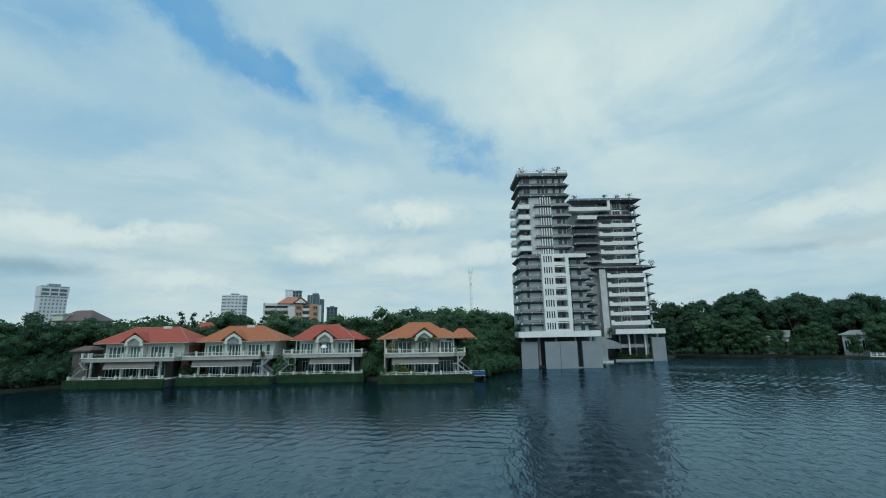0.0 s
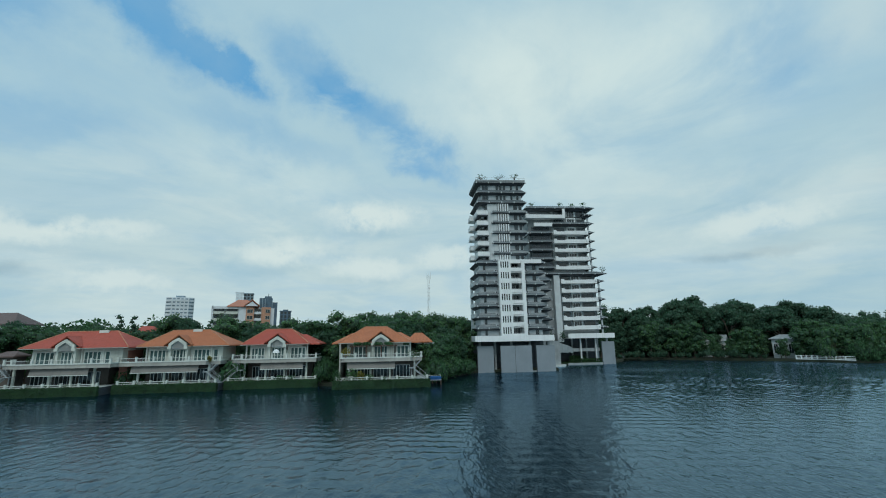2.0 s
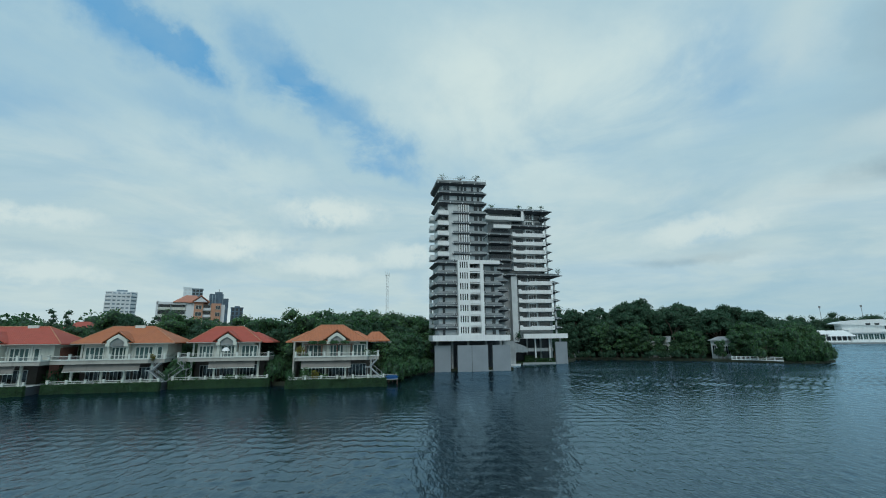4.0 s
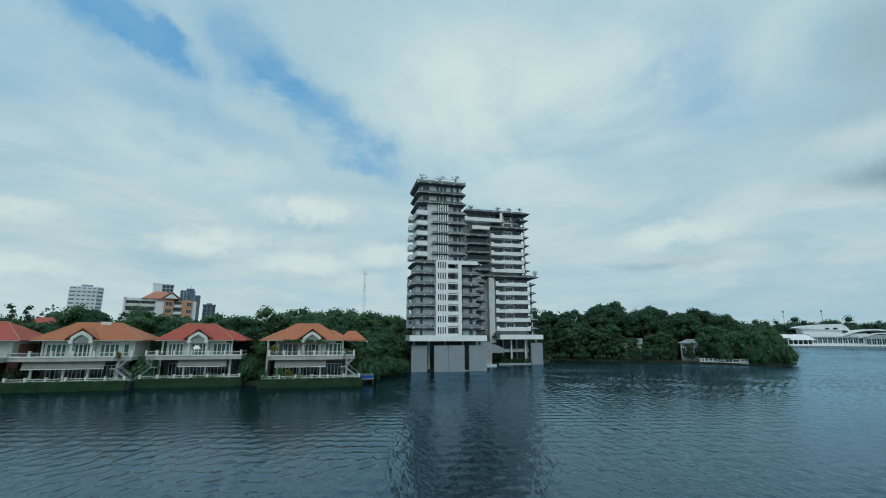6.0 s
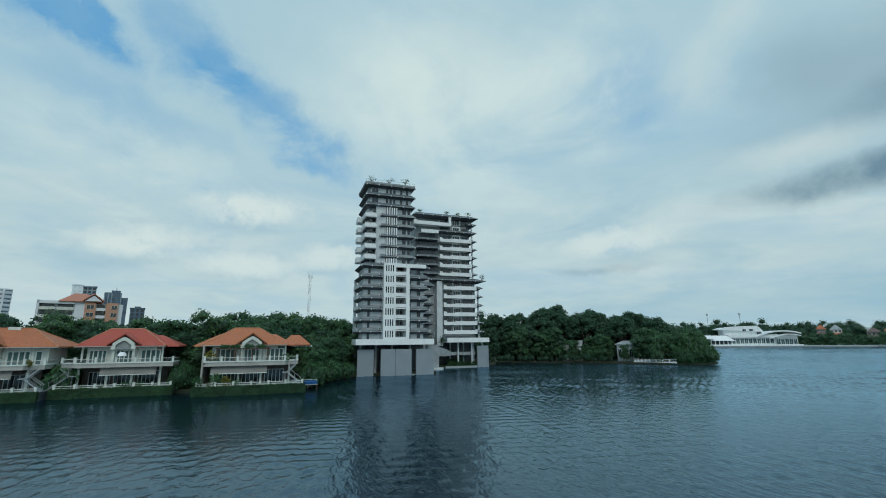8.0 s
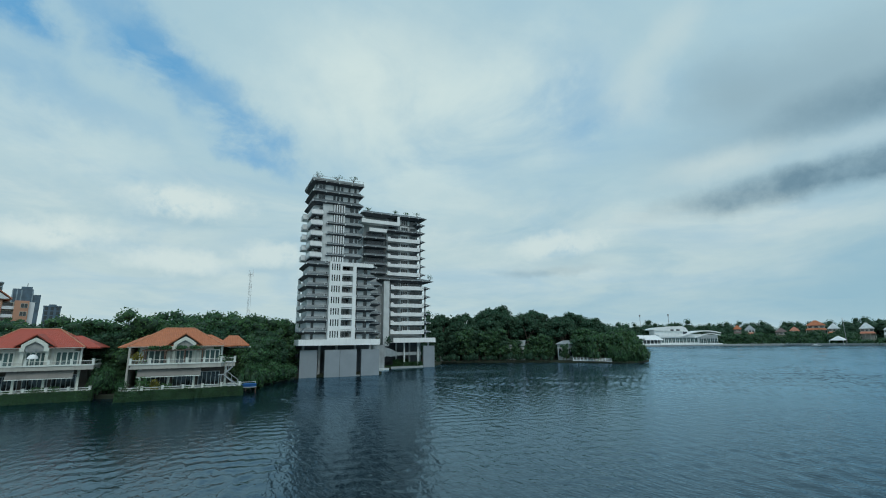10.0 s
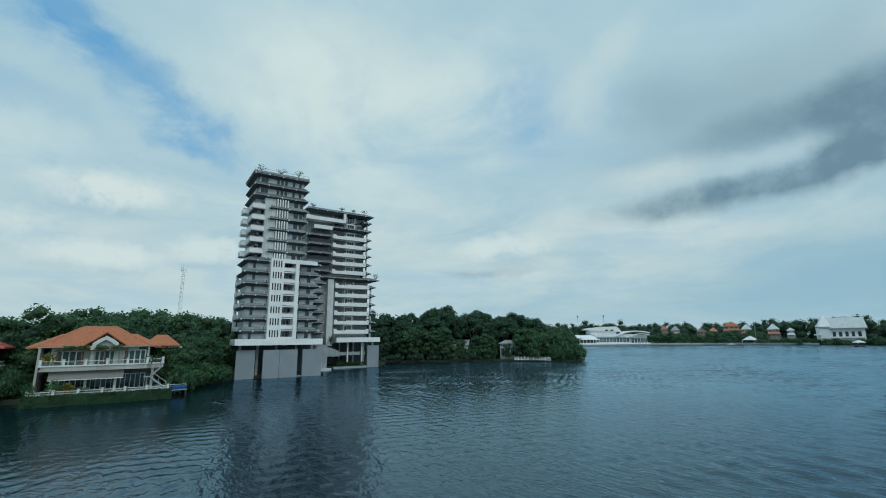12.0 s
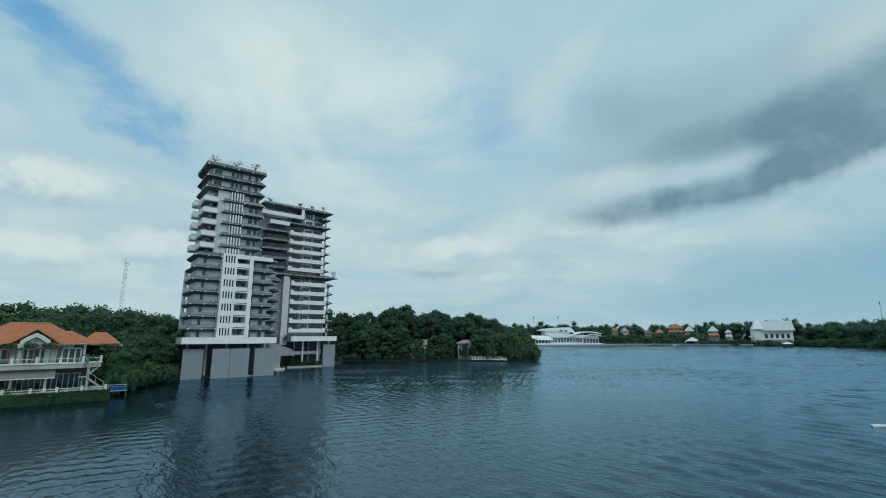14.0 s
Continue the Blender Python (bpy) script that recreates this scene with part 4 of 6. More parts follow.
    p = [(m - x, z) for x, z in half] + [(m, 10.5)] + [(m + x, z) for x, z in half[::-1]]
    part("gable_arch", prism(bmesh.new(), p + o[::-1], 3.05, 3.55), CREAM, h, "white pointed gable frame")
    bm = bmesh.new()
    for s in (-1, 1):
        top = [(m, 3.2, apex), (m, 8.5, apex), (m + s * 2.75, 5.2, 9.12), (m + s * 2.75, 3.2, 9.12)]
        vs = [bm.verts.new(p) for p in top] + [bm.verts.new((p[0], p[1], p[2] - 0.22)) for p in top]
        for f in ((0, 1, 2, 3), (4, 7, 6, 5), (0, 3, 7, 4), (3, 2, 6, 7), (2, 1, 5, 6), (1, 0, 4, 5)):
            bm.faces.new([vs[i] for i in f])
    part("gable_roof", bm, roof, h)
    part("gable_wall", prism(bmesh.new(), [(m - 2.6, 8.9), (m + 2.6, 8.9), (m, apex - 0.3)], 3.9, 4.1), DUSK, h)
    # roofs
    e0, e1 = eaves
    part("roof", hip_roof(bmesh.new(), e0, e1, 3.6, 14.4, 8.85, *ridge, 9.0, 12.15), roof, h, "hipped clay tile roof")
    if wing:
        part("side_roof", hip_roof(bmesh.new(), wing[0], wing[1], 5.0, 13.6, 8.8, wing[0] + 3.8, wing[1] - 3.8, 9.3, 10.9), roof, h)
    bm = bmesh.new()
    r0, r1 = (ridge[0], 9.0, 12.15), (ridge[1], 9.0, 12.15)
    tube(bm, r0, r1, 0.11)
    for r, cs in ((r0, (e0, 3.6)), (r1, (e1, 3.6)), (r1, (e1, 14.4)), (r0, (e0, 14.4))):
        tube(bm, r, (*cs, 8.87), 0.1, sides=5)
    part("ridge_tiles", bm, RIDGE, h, "paler ridge and hip tiles")
    part("gutter", boxes((e0, e1, 3.46, 3.6, 8.66, 8.8)), BEIGE, h)
    if skylight:
        bm = boxes((ridge[1] - 3.4, ridge[1] - 1.6, 8.4, 8.9, 11.8, 12.35))
        part("roof_hatch", bm, OFF_WHITE, h, "white roof hatch at the ridge")
    if annex:
        part("annex_wall", boxes((w - 3.6, w + 0.4, 12.6, 17, 0.7, 8.6)), DUSK, h)
        part("annex_slab", boxes((w - 2.6, w + 1.9, 11.6, 12.6, 8.3, 8.5)), PALE, h)
        part("annex_roof", hip_roof(bmesh.new(), w - 4.6, w + 1.5, 11.0, 18, 8.8, w - 2.4, w - 0.6, 14.4, 10.8), roof, h)
    # outside stair: a short flight down to a landing, then one the other way to the terrace
    side = 1 if stair == "right" else -1
    sx = (lambda x: b1 + 1.2 + x) if side > 0 else (lambda x: b0 - 1.2 - x)
    land = sorted((sx(-3.9), sx(-2.9)))
    st = part("outside_stair", boxes((land[0], land[1], 0.9, 2.5, 3.6, 3.72)), GREY, h, "narrow outside stair with white handrails")
    tread = mesh_of("tread", boxes((-0.17, 0.17, -0.42, 0.42, 0, 0.07)), GREY)
    for (xa, za), (xb, zb), y in (((-1.6, 5.1), (-2.9, 3.8), 2.05), ((-2.9, 3.6), (-0.5, 1.65), 1.2)):
        n = 8 if za > 5 else 11
        for k in range(n):
            f = (k + 0.5) / n
            part("tread", tread, None, st).location = (sx(xa + (xb - xa) * f), y, za + (zb - za) * f)
        for dy in (-0.45, 0.45):
            bm = bmesh.new()
            tube(bm, (sx(xa), y + dy, za - 0.12), (sx(xb), y + dy, zb - 0.12), 0.10, sides=4)
            part("stringer", bm, GREY, st)
            part("handrail", tube(bmesh.new(), (sx(xa), y + dy, za + 0.95), (sx(xb), y + dy, zb + 0.95), 0.04, sides=5), GREY, st)
            for f in (0.05, 0.5, 0.95):
                c = (sx(xa + (xb - xa) * f), y + dy, za + (zb - za) * f)
                part("baluster", tube(bmesh.new(), (c[0], c[1], c[2] - 0.1), (c[0], c[1], c[2] + 0.95), 0.025, sides=4), GREY, st)
    part("stair_pole", tube(bmesh.new(), (sx(-3.4), 1.7, 1.5), (sx(-3.4), 1.7, 3.6), 0.1), STEEL, st)
    if pergola:
        top = part("pergola", boxes((2.6, 12.2, 4.24, 4.36, 8.05, 8.2)), BROWN, h, "dark timber pergola on the balcony")
        part("beam", boxes((2.6, 12.2, 1.84, 1.96, 8.05, 8.2)), BROWN, top)
        stud = mesh_of("post", boxes((-0.08, 0.08, -0.08, 0.08, 5.3, 8.05)), BROWN)
        for px in (3.0, 6.0, 9.0, 11.8):
            for py in (1.9, 4.3):
                part("post", stud, None, top).location = (px, py, 0)
        lath = mesh_of("rafter", boxes((-0.05, 0.05, 1.3, 4.9, 8.2, 8.3)), BROWN)
        for k in range(13):
            part("rafter", lath, None, top).location = (2.9 + 0.75 * k, 0, 0)
        part("side_screen", boxes((0.5, 0.8, 3.4, 12.0, 1.5, 8.6)), BEIGE, h, "pinkish grey side wall")
    return h


# ---------------------------------------------------------------- plants
rng = np.random.default_rng(7)



def ball_of(cuts):
    bm = bmesh.new()
    bmesh.ops.create_icosphere(bm, subdivisions=cuts, radius=1.0)
    bm.verts.ensure_lookup_table()
    v, f = np.array([v.co[:] for v in bm.verts]), np.array([[v.index for v in f.verts] for f in bm.faces])
    bm.free()
    return v, f


BALL, FINE_BALL = ball_of(1), ball_of(2)


def leaf_mesh(name, centres, outward, size, mat, jitter=1.0, ratio=0.8, lobes=(), core=0.74, ball=None):
    """Many small bent leaf sprays: one quad folded along its middle each."""
    n = len(centres)
    nrm = outward + rng.normal(0, jitter, (n, 3))
    nrm /= np.linalg.norm(nrm, axis=1)[:, None] + 1e-9
    ref = rng.normal(0, 1, (n, 3))
    u = np.cross(nrm, ref)
    u /= np.linalg.norm(u, axis=1)[:, None] + 1e-9
    v = np.cross(nrm, u)
    s = (size * rng.uniform(0.6, 1.35, n))[:, None]
    a, b = u * s, v * s * ratio
    bend = nrm * s * 0.25
    pts = np.stack([centres - a * 0.5, centres - bend * 0.3 - b * 0.5, centres + a * 0.5, centres - bend * 0.3 + b * 0.5], 1).reshape(-1, 3)
    index, total = np.arange(4 * n), np.full(n, 4)
    if len(lobes):                                       # solid ball in each clump, the crown's inner shade put into its colour
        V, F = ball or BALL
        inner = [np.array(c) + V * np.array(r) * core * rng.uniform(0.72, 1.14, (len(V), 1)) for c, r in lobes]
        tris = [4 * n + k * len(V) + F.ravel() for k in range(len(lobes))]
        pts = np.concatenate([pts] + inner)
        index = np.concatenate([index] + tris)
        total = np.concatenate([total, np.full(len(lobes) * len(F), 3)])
    start = np.concatenate([[0], np.cumsum(total)[:-1]])
    me = bpy.data.meshes.new(name)
    me.vertices.add(len(pts))
    me.vertices.foreach_set("co", pts.ravel())
    me.loops.add(len(index))
    me.loops.foreach_set("vertex_index", index)
    me.polygons.add(len(total))
    me.polygons.foreach_set("loop_start", start)
    me.polygons.foreach_set("loop_total", total)
    me.materials.append(mat)
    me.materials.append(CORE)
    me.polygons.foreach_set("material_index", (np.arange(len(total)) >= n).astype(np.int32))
    me.update()
    me.validate()
    return me


def lobes_to_leaves(lobes, per_area, inner=0.25):
    """Leaf centres and outward ways over a set of ellipsoid lobes (centre, radii)."""
    cs, os_ = [], []
    for c, r in lobes:
        c, r = np.array(c), np.array(r)
        n = int(per_area * (r[0] * r[1] + r[0] * r[2] + r[1] * r[2]) * 4.2)
        d = rng.normal(0, 1, (n, 3))
        d /= np.linalg.norm(d, axis=1)[:, None]
        clump = np.sin(d[:, 0] * 7 + c[0] * 3) * np.sin(d[:, 1] * 8 + c[1]) * np.sin(d[:, 2] * 7 + c[2])
        rad = 1.0 + 0.22 * clump + rng.normal(0, 0.08, n)
        deep = rng.random(n) < inner
        rad[deep] *= rng.uniform(0.55, 0.95, deep.sum())
        p = c + d * r * rad[:, None]
        keep = np.ones(n, bool)
        for c2, r2 in lobes:
            if c2 is c or np.allclose(c2, c):
                continue
            keep &= (((p - np.array(c2)) / np.array(r2)) ** 2).sum(1) > 0.62
        keep &= (d[:, 2] > -0.75) | (rng.random(n) < 0.4)
        cs.append(p[keep])
        os_.append((d / r * r.mean())[keep])
    return np.concatenate(cs), np.concatenate(os_)


def make_tree(name, label, height, spread, kind, mat, leaf=0.44, density=4.3):
    """A tapered trunk with limbs and a lobed crown of leaf sprays; stands at its own origin."""
    t = tagged(new(name), label, "tree")
    t.empty_display_size = 0.5
    r = random.Random(name + label + kind)
    lobes = []
    if kind == "round":
        base, n = height * 0.12, 32
        for k in range(n):
            a, q = r.uniform(0, math.tau), math.sqrt(r.random())
            z = base + (height - base) * (0.1 + 0.74 * (k + r.random()) / n)
            fall = math.sqrt(max(0.15, 1 - ((z - base) / (height - base) - 0.4) ** 2 * 2.6))
            rr = spread * r.uniform(0.24, 0.40)
            lobes.append(((math.cos(a) * q * spread * 0.72 * fall, math.sin(a) * q * spread * 0.72 * fall, z), (rr, rr, rr * r.uniform(0.6, 0.85))))
    elif kind == "umbrella":
        base, n = height * 0.38, 64
        for k in range(n):
            a, q = r.uniform(0, math.tau), math.sqrt(r.random())
            z = base + (height - base) * (0.75 - 0.55 * q * q) + r.uniform(-0.6, 0.6)
            rr = spread * r.uniform(0.13, 0.22)
            lobes.append(((math.cos(a) * q * spread * 0.78, math.sin(a) * q * spread * 0.78, z), (rr, rr, rr * 0.55)))
    elif kind == "tall":
        base, n = height * 0.25, 11
        for k in range(n):
            f = k / (n - 1)
            a = r.uniform(0, math.tau)
            rr = spread * (0.62 - 0.38 * f) * r.uniform(0.75, 1.1)
            q = spread * 0.35 * (1 - 0.7 * f)
            lobes.append(((math.cos(a) * q, math.sin(a) * q, base + (height - base) * (0.1 + 0.84 * f)), (rr, rr, rr * 0.9)))
    elif kind == "weeping":
        base, n = 0.0, 46
        for k in range(n):
            a, q = r.uniform(0, math.tau), math.sqrt(r.random())
            z = height * (0.9 - 0.68 * q ** 2.2) - r.uniform(0, 0.12) * height
            rr = spread * r.uniform(0.10, 0.17)
            lobes.append(((math.cos(a) * q * spread * 0.9, math.sin(a) * q * spread * 0.9, z), (rr, rr, rr * r.uniform(1.3, 2.0))))
    else:  # low spreading shrub
        base, n = height * 0.05, 9
        for k in range(n):
            a, q = r.uniform(0, math.tau), math.sqrt(r.random())
            rr = spread * r.uniform(0.28, 0.42)
            lobes.append(((math.cos(a) * q * spread * 0.65, math.sin(a) * q * spread * 0.65, height * r.uniform(0.3, 0.7)), (rr, rr, height * r.uniform(0.25, 0.36))))
    cs, ow = lobes_to_leaves(lobes, density)
    part("crown", leaf_mesh("crown", cs, ow, leaf, mat, lobes=lobes), mat, t)
    bm = bmesh.new()
    fork = height * (0.4 if kind != "shrub" else 0.2)
    tr = height * 0.022 + 0.05
    tube(bm, (0, 0, -0.3), (0.15, 0.1, fork), tr, tr * 0.65, 8)
    for c, rad in lobes[:9]:
        mid = (c[0] * 0.45, c[1] * 0.45, fork + (c[2] - fork) * 0.6)
        tube(bm, (0.15, 0.1, fork * 0.9), mid, tr * 0.45, tr * 0.28, 5)
        tube(bm, mid, c, tr * 0.28, tr * 0.1, 5)
    part("trunk", bm, BARK, t)
    return t


used = set()


def plant(proto, x, y, z=0.6, s=1.0, sz=None, turn=None, group="", label=""):
    m = pose(x, y, z, 0, 0, random.uniform(0, 360) if turn is None else turn) @ Matrix.Diagonal((s, s, sz or s, 1))
    if proto.name not in used:
        used.add(proto.name)
        proto.matrix_basis = m
        ob = proto
        proto["base_scale"] = s
    else:
        ob = copy_thing(proto, m)
        ob.matrix_basis = m
    return tagged(ob, label, "", group)


def leaf_box(name, x0, x1, y0, y1, z0, z1, parent, mat, size=0.36, per=34, bulge=0.10):
    """A clipped, leafy skin over a box."""
    dims = ((x1 - x0) * (z1 - z0), (x1 - x0) * (y1 - y0), (y1 - y0) * (z1 - z0))
    cs, ow = [], []
    for k, a in enumerate(dims):
        for side in (0, 1):
            n = int(a * per)
            p = np.stack([rng.uniform(x0, x1, n), rng.uniform(y0, y1, n), rng.uniform(z0, z1, n)], 1)
            o = np.zeros((n, 3))
            ax = (1, 2, 0)[k]
            lo, hi = ((y0, y1), (z0, z1), (x0, x1))[k]
            p[:, ax] = (hi if side else lo) + rng.normal(0, bulge, n)
            o[:, ax] = 1 if side else -1
            if ax == 2 and not side:
                continue
            cs.append(p)
            ow.append(o)
    cs, ow = np.concatenate(cs), np.concatenate(ow)
    return part(name, leaf_mesh(name, cs, ow, size, mat), mat, parent)


houses = [
    house(-76.3, 91.3, 19.8, RED_TILE, "left", "lakeside house with a bright red tile roof and white balcony", (6.2, 16.8), skylight=True, m=11.0, eaves=(2.2, 22.4), ridge=(7.2, 17.0), balcony=(0.8, 20.8)),
    house(-55.2, 93.8, 19.0, ORANGE_TILE, "right", "lakeside house with an orange tile roof and white balcony", (1.8, 14.6), skylight=True, m=9.6, eaves=(1.4, 19.6), ridge=(5.8, 13.5), balcony=(-0.6, 18.5)),
    house(-35.6, 96.6, 18.2, RED_TILE, "left", "lakeside house with a red tile roof and beige balcony", (6.2, 15.0), m=8.95, eaves=(1.2, 15.7), ridge=(5.0, 10.6), wing=(3.0, 17.7), balcony=(0.1, 17.7)),
    house(-13.1, 90.4, 18.6, RUST_TILE, "right", "lakeside house with a weathered orange roof and timber pergola", (2.3, 11.8), annex=True, pergola=True, m=8.85, eaves=(0.2, 15.2), ridge=(5.2, 9.9), wing=(-1.3, 16.8), balcony=(1.1, 17.3)),
]
for h, w in zip(houses, (19.8, 19.0, 18.2, 18.6)):
    leaf_box("hedge", -0.15, w + 0.15, -0.25, 0.35, -0.05, 1.6, h, HEDGE, 0.2, 95, 0.06)
    # backing box whose dark green carries the shade inside the hedge
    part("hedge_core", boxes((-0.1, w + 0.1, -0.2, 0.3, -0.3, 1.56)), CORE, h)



def bush(parent, x, y, z, rx, rz, mat, n=260, size=0.26, name="potted_plant"):
    d = rng.normal(0, 1, (n, 3))
    d /= np.linalg.norm(d, axis=1)[:, None]
    c = np.array((x, y, z + rz)) + d * np.array((rx, rx * 0.8, rz)) * rng.uniform(0.5, 1.1, n)[:, None]
    base = parent.location
    pot = name == "potted_plant"
    ob = thing(name, base[0] + x, base[1] + y, base[2] + z, "leafy plant standing on the lake house" if pot else "green creeper over the pergola", "plant", "house plants")
    part("leaves", leaf_mesh("leaves", c - np.array((x, y, z)), d, size, mat), mat, ob)
    part("pot" if pot else "stem", tube(bmesh.new(), (0, 0, 0), (0, 0, 0.35), 0.2 if pot else 0.04, 0.26 if pot else 0.04, 8), BROWN, ob)
    return ob


h1, h2, h3, h4 = houses
bush(h4, 2.0, 2.2, 5.9, 1.0, 1.0, YELLOW_LEAF)
bush(h4, 3.0, 2.2, 5.35, 0.6, 0.6, LEAF_LIGHT, 160)
bush(h4, 3.4, 1.1, 1.5, 1.1, 1.15, LEAF_LIGHT)
bush(h4, 5.0, 1.0, 1.5, 0.9, 0.9, YELLOW_LEAF)
bush(h4, 6.6, 1.1, 1.5, 1.0, 0.6, LEAF_LIGHT)
bush(h4, 15.2, 2.9, 5.35, 1.0, 0.9, LEAF)
bush(h4, 16.2, 3.2, 5.35, 0.9, 0.8, LEAF)
bush(h4, 0.5, 0.6, 1.5, 0.9, 1.0, LEAF)
bush(h2, 16.2, 2.2, 5.35, 0.7, 0.7, YELLOW_LEAF)
bush(h2, 9.4, 1.9, 5.35, 0.4, 0.55, LEAF, 120)
bush(h3, 10.5, 1.0, 1.5, 1.1, 0.45, LEAF, 220)
bush(h3, 12.8, 1.0, 1.5, 0.9, 0.5, LEAF, 200)
bush(h3, 3.0, 3.2, 5.35, 0.5, 0.4, LEAF_DARK, 120)
for x in (4.2, 6.0, 8.4, 10.5):
    bush(h4, x, 2.6, 8.2, 0.9, 0.35, LEAF, 200, name="creeper")
for hh, ww in zip(houses, (19.8, 19.0, 18.2, 18.6)):
    for k in range(4):
        bush(hh, 2.0 + rng.uniform(0, ww - 4), 0.9, 1.5, 0.45, 0.35, LEAF, 90)
parasol = thing("parasol", -26.6, 99.4, 5.3, "white round garden parasol on the balcony", "parasol")
bm = bmesh.new()
bmesh.ops.create_uvsphere(bm, u_segments=12, v_segments=6, radius=0.75)
bmesh.ops.delete(bm, geom=[v for v in bm.verts if v.co.z < -0.2], context="VERTS")
bmesh.ops.translate(bm, verts=bm.verts, vec=(0, 0, 1.7))
part("canopy", bm, WHITE, parasol, smooth=True)
part("pole", tube(bmesh.new(), (0, 0, 0), (0, 0, 1.8), 0.04), STEEL, parasol)
shed = thing("lean_to", -78.6, 94.5, 0.7, "small brown tiled lean-to beside the end house", "shed")
part("wall", boxes((0.3, 3.6, 0.6, 4, 0, 6.6)), DUSK, shed)
part("roof", hip_roof(bmesh.new(), 0, 4.4, 0, 4.6, 6.8, 1.2, 3.2, 2.3, 7.7), BROWN_TILE, shed)
brickwork = thing("side_wall", -57.0, 98.0, 0.7, "weathered red brick wall between two houses", "wall")
part("wall", boxes((0, 1.6, 0, 5, 0, 7.4)), BRICK, brickwork)

tree_a = make_tree("tree", "broad leafy green tree with a lobed crown", 15, 5.2, "round", LEAF)
tree_b = make_tree("tree", "light green leafy tree with a loose crown", 14, 4.6, "round", LEAF_LIGHT)
tree_c = make_tree("tree", "dark green dense tree", 16, 4.8, "round", LEAF_DARK)
tree_d = make_tree("tree", "wide spreading rain tree with a flat domed crown", 16, 8.5, "umbrella", LEAF_DARK, 0.5)
tree_e = make_tree("tree", "slender tall dark green tree", 17, 3.4, "tall", LEAF_DARK)
shrub = make_tree("shrub", "low spreading green lakeside shrub", 4.5, 3.4, "shrub", LEAF, 0.40, 7.5)
# same shrub in darker leaf, the understorey's shade put into its colour
dark_shrub = make_tree("shrub", "low dark green shrub under the trees", 4.5, 3.4, "shrub", LEAF_DARK, 0.40, 7.5)

tree_w = make_tree("tree", "feathery light green tree drooping over the water", 11, 6.5, "weeping", LEAF_LIGHT, 0.36, 6.0)

rr = random.Random(5)
KINDS = [tree_a, tree_b, tree_c, tree_e, tree_a, tree_c]
HEIGHTS = {id(tree_a): 15, id(tree_b): 14, id(tree_c): 16, id(tree_d): 16, id(tree_e): 17, id(shrub): 4.5, id(dark_shrub): 4.5}
BEHIND = "trees behind the lake houses"


def belt(points, depth, rows, step, low, high, group, kinds=KINDS, fat=1.0):
    """Rows of trees along a line of plan points."""
    for row in range(rows):
        for (x0, y0), (x1, y1) in zip(points, points[1:]):
            n = max(1, int(math.hypot(x1 - x0, y1 - y0) / step))
            for k in range(n):
                f = (k + rr.uniform(0.2, 0.8)) / n
                dx, dy = x1 - x0, y1 - y0
                ln = math.hypot(dx, dy)
                off = depth * (row + rr.uniform(0.1, 0.6)) / rows
                kind = rr.choice(kinds)
                hgt = rr.uniform(low, high) * (0.86 + 0.14 * row)
                plant(kind, x0 + dx * f - dy / ln * off, y0 + dy * f + dx / ln * off, 0.6, hgt / HEIGHTS[id(kind)] * fat, hgt / HEIGHTS[id(kind)], group=group)



belt([(-84, 92), (-78, 107), (-40, 110), (-4, 107), (14, 122)], 14, 2, 4.4, 13.5, 17.2, BEHIND)
belt([(-82, 106), (-40, 108), (-4, 105)], 4, 1, 3.4, 5.0, 8.0, BEHIND, [shrub, tree_a])
belt([(-112, 40), (-100, 66), (-86, 90)], 14, 3, 3.8, 11, 15, BEHIND, [tree_c, tree_a, tree_c])
belt([(-101, 49), (-94.5, 65), (-80.5, 91), (-78, 99)], 7, 3, 2.6, 3.5, 6.5, BEHIND, [dark_shrub])
belt([(8, 108), (22, 132)], 9, 2, 3.4, 8.5, 14.0, BEHIND, [tree_a, tree_b, tree_c])
belt([(-6, 124), (26, 142)], 10, 2, 5, 16.5, 19.5, BEHIND, [tree_a, tree_c, tree_b])
for k in range(7):
    plant(shrub, 6.6 + rr.uniform(-0.3, 1.6), 97.5 + k * 1.3, 0.2, 0.8, rr.uniform(1.0, 1.5), group="lakeside shrubs")
for x in (-56.5, -36.5, -16.5):
    for k in range(5):
        plant(shrub, x + rr.uniform(-0.8, 0.8), 99.5 + k * 2.2, 0.4, rr.uniform(0.7, 1.0), rr.uniform(0.9, 1.6), group=BEHIND)
for k in range(14):
    f = k / 13
    plant(shrub, 6.8 + 10.0 * f + rr.uniform(-0.5, 0.8), 104.0 + 14.5 * f + rr.uniform(0, 2.0), 0.1, rr.uniform(0.8, 1.3), group="lakeside shrubs")
plant(tree_d, -56, 119, 0.6, 1.0, 1.06, group=BEHIND)
plant(tree_b, -14, 110, 0.6, 1.05, 1.22, group=BEHIND)
for x, y, hgt in ((7.2, 99.5, 7.5), (8.6, 101.5, 8.0), (6.9, 102.0, 8.0), (4.4, 102.6, 8.6), (5.9, 103.2, 9.0)):
    plant(tree_b, x, y, 0.5, hgt / 16, hgt / 14, group=BEHIND)
plant(tree_e, -65, 110, 0.6, 0.9, 0.92, group=BEHIND)

# wooded point beyond the towers
ISLE = "trees on the wooded point"
belt([(79, 162), (84, 169), (100, 166), (112, 158)], 8, 2, 4.4, 11, 17, ISLE, [tree_a, tree_c, tree_c])
belt([(100, 172), (114, 165), (128, 152), (140, 138)], 6, 1, 4.0, 9, 12, ISLE, [tree_a, tree_c])
belt([(119, 152), (124, 147)], 6, 1, 3.0, 10, 13, ISLE, [tree_b, tree_a])
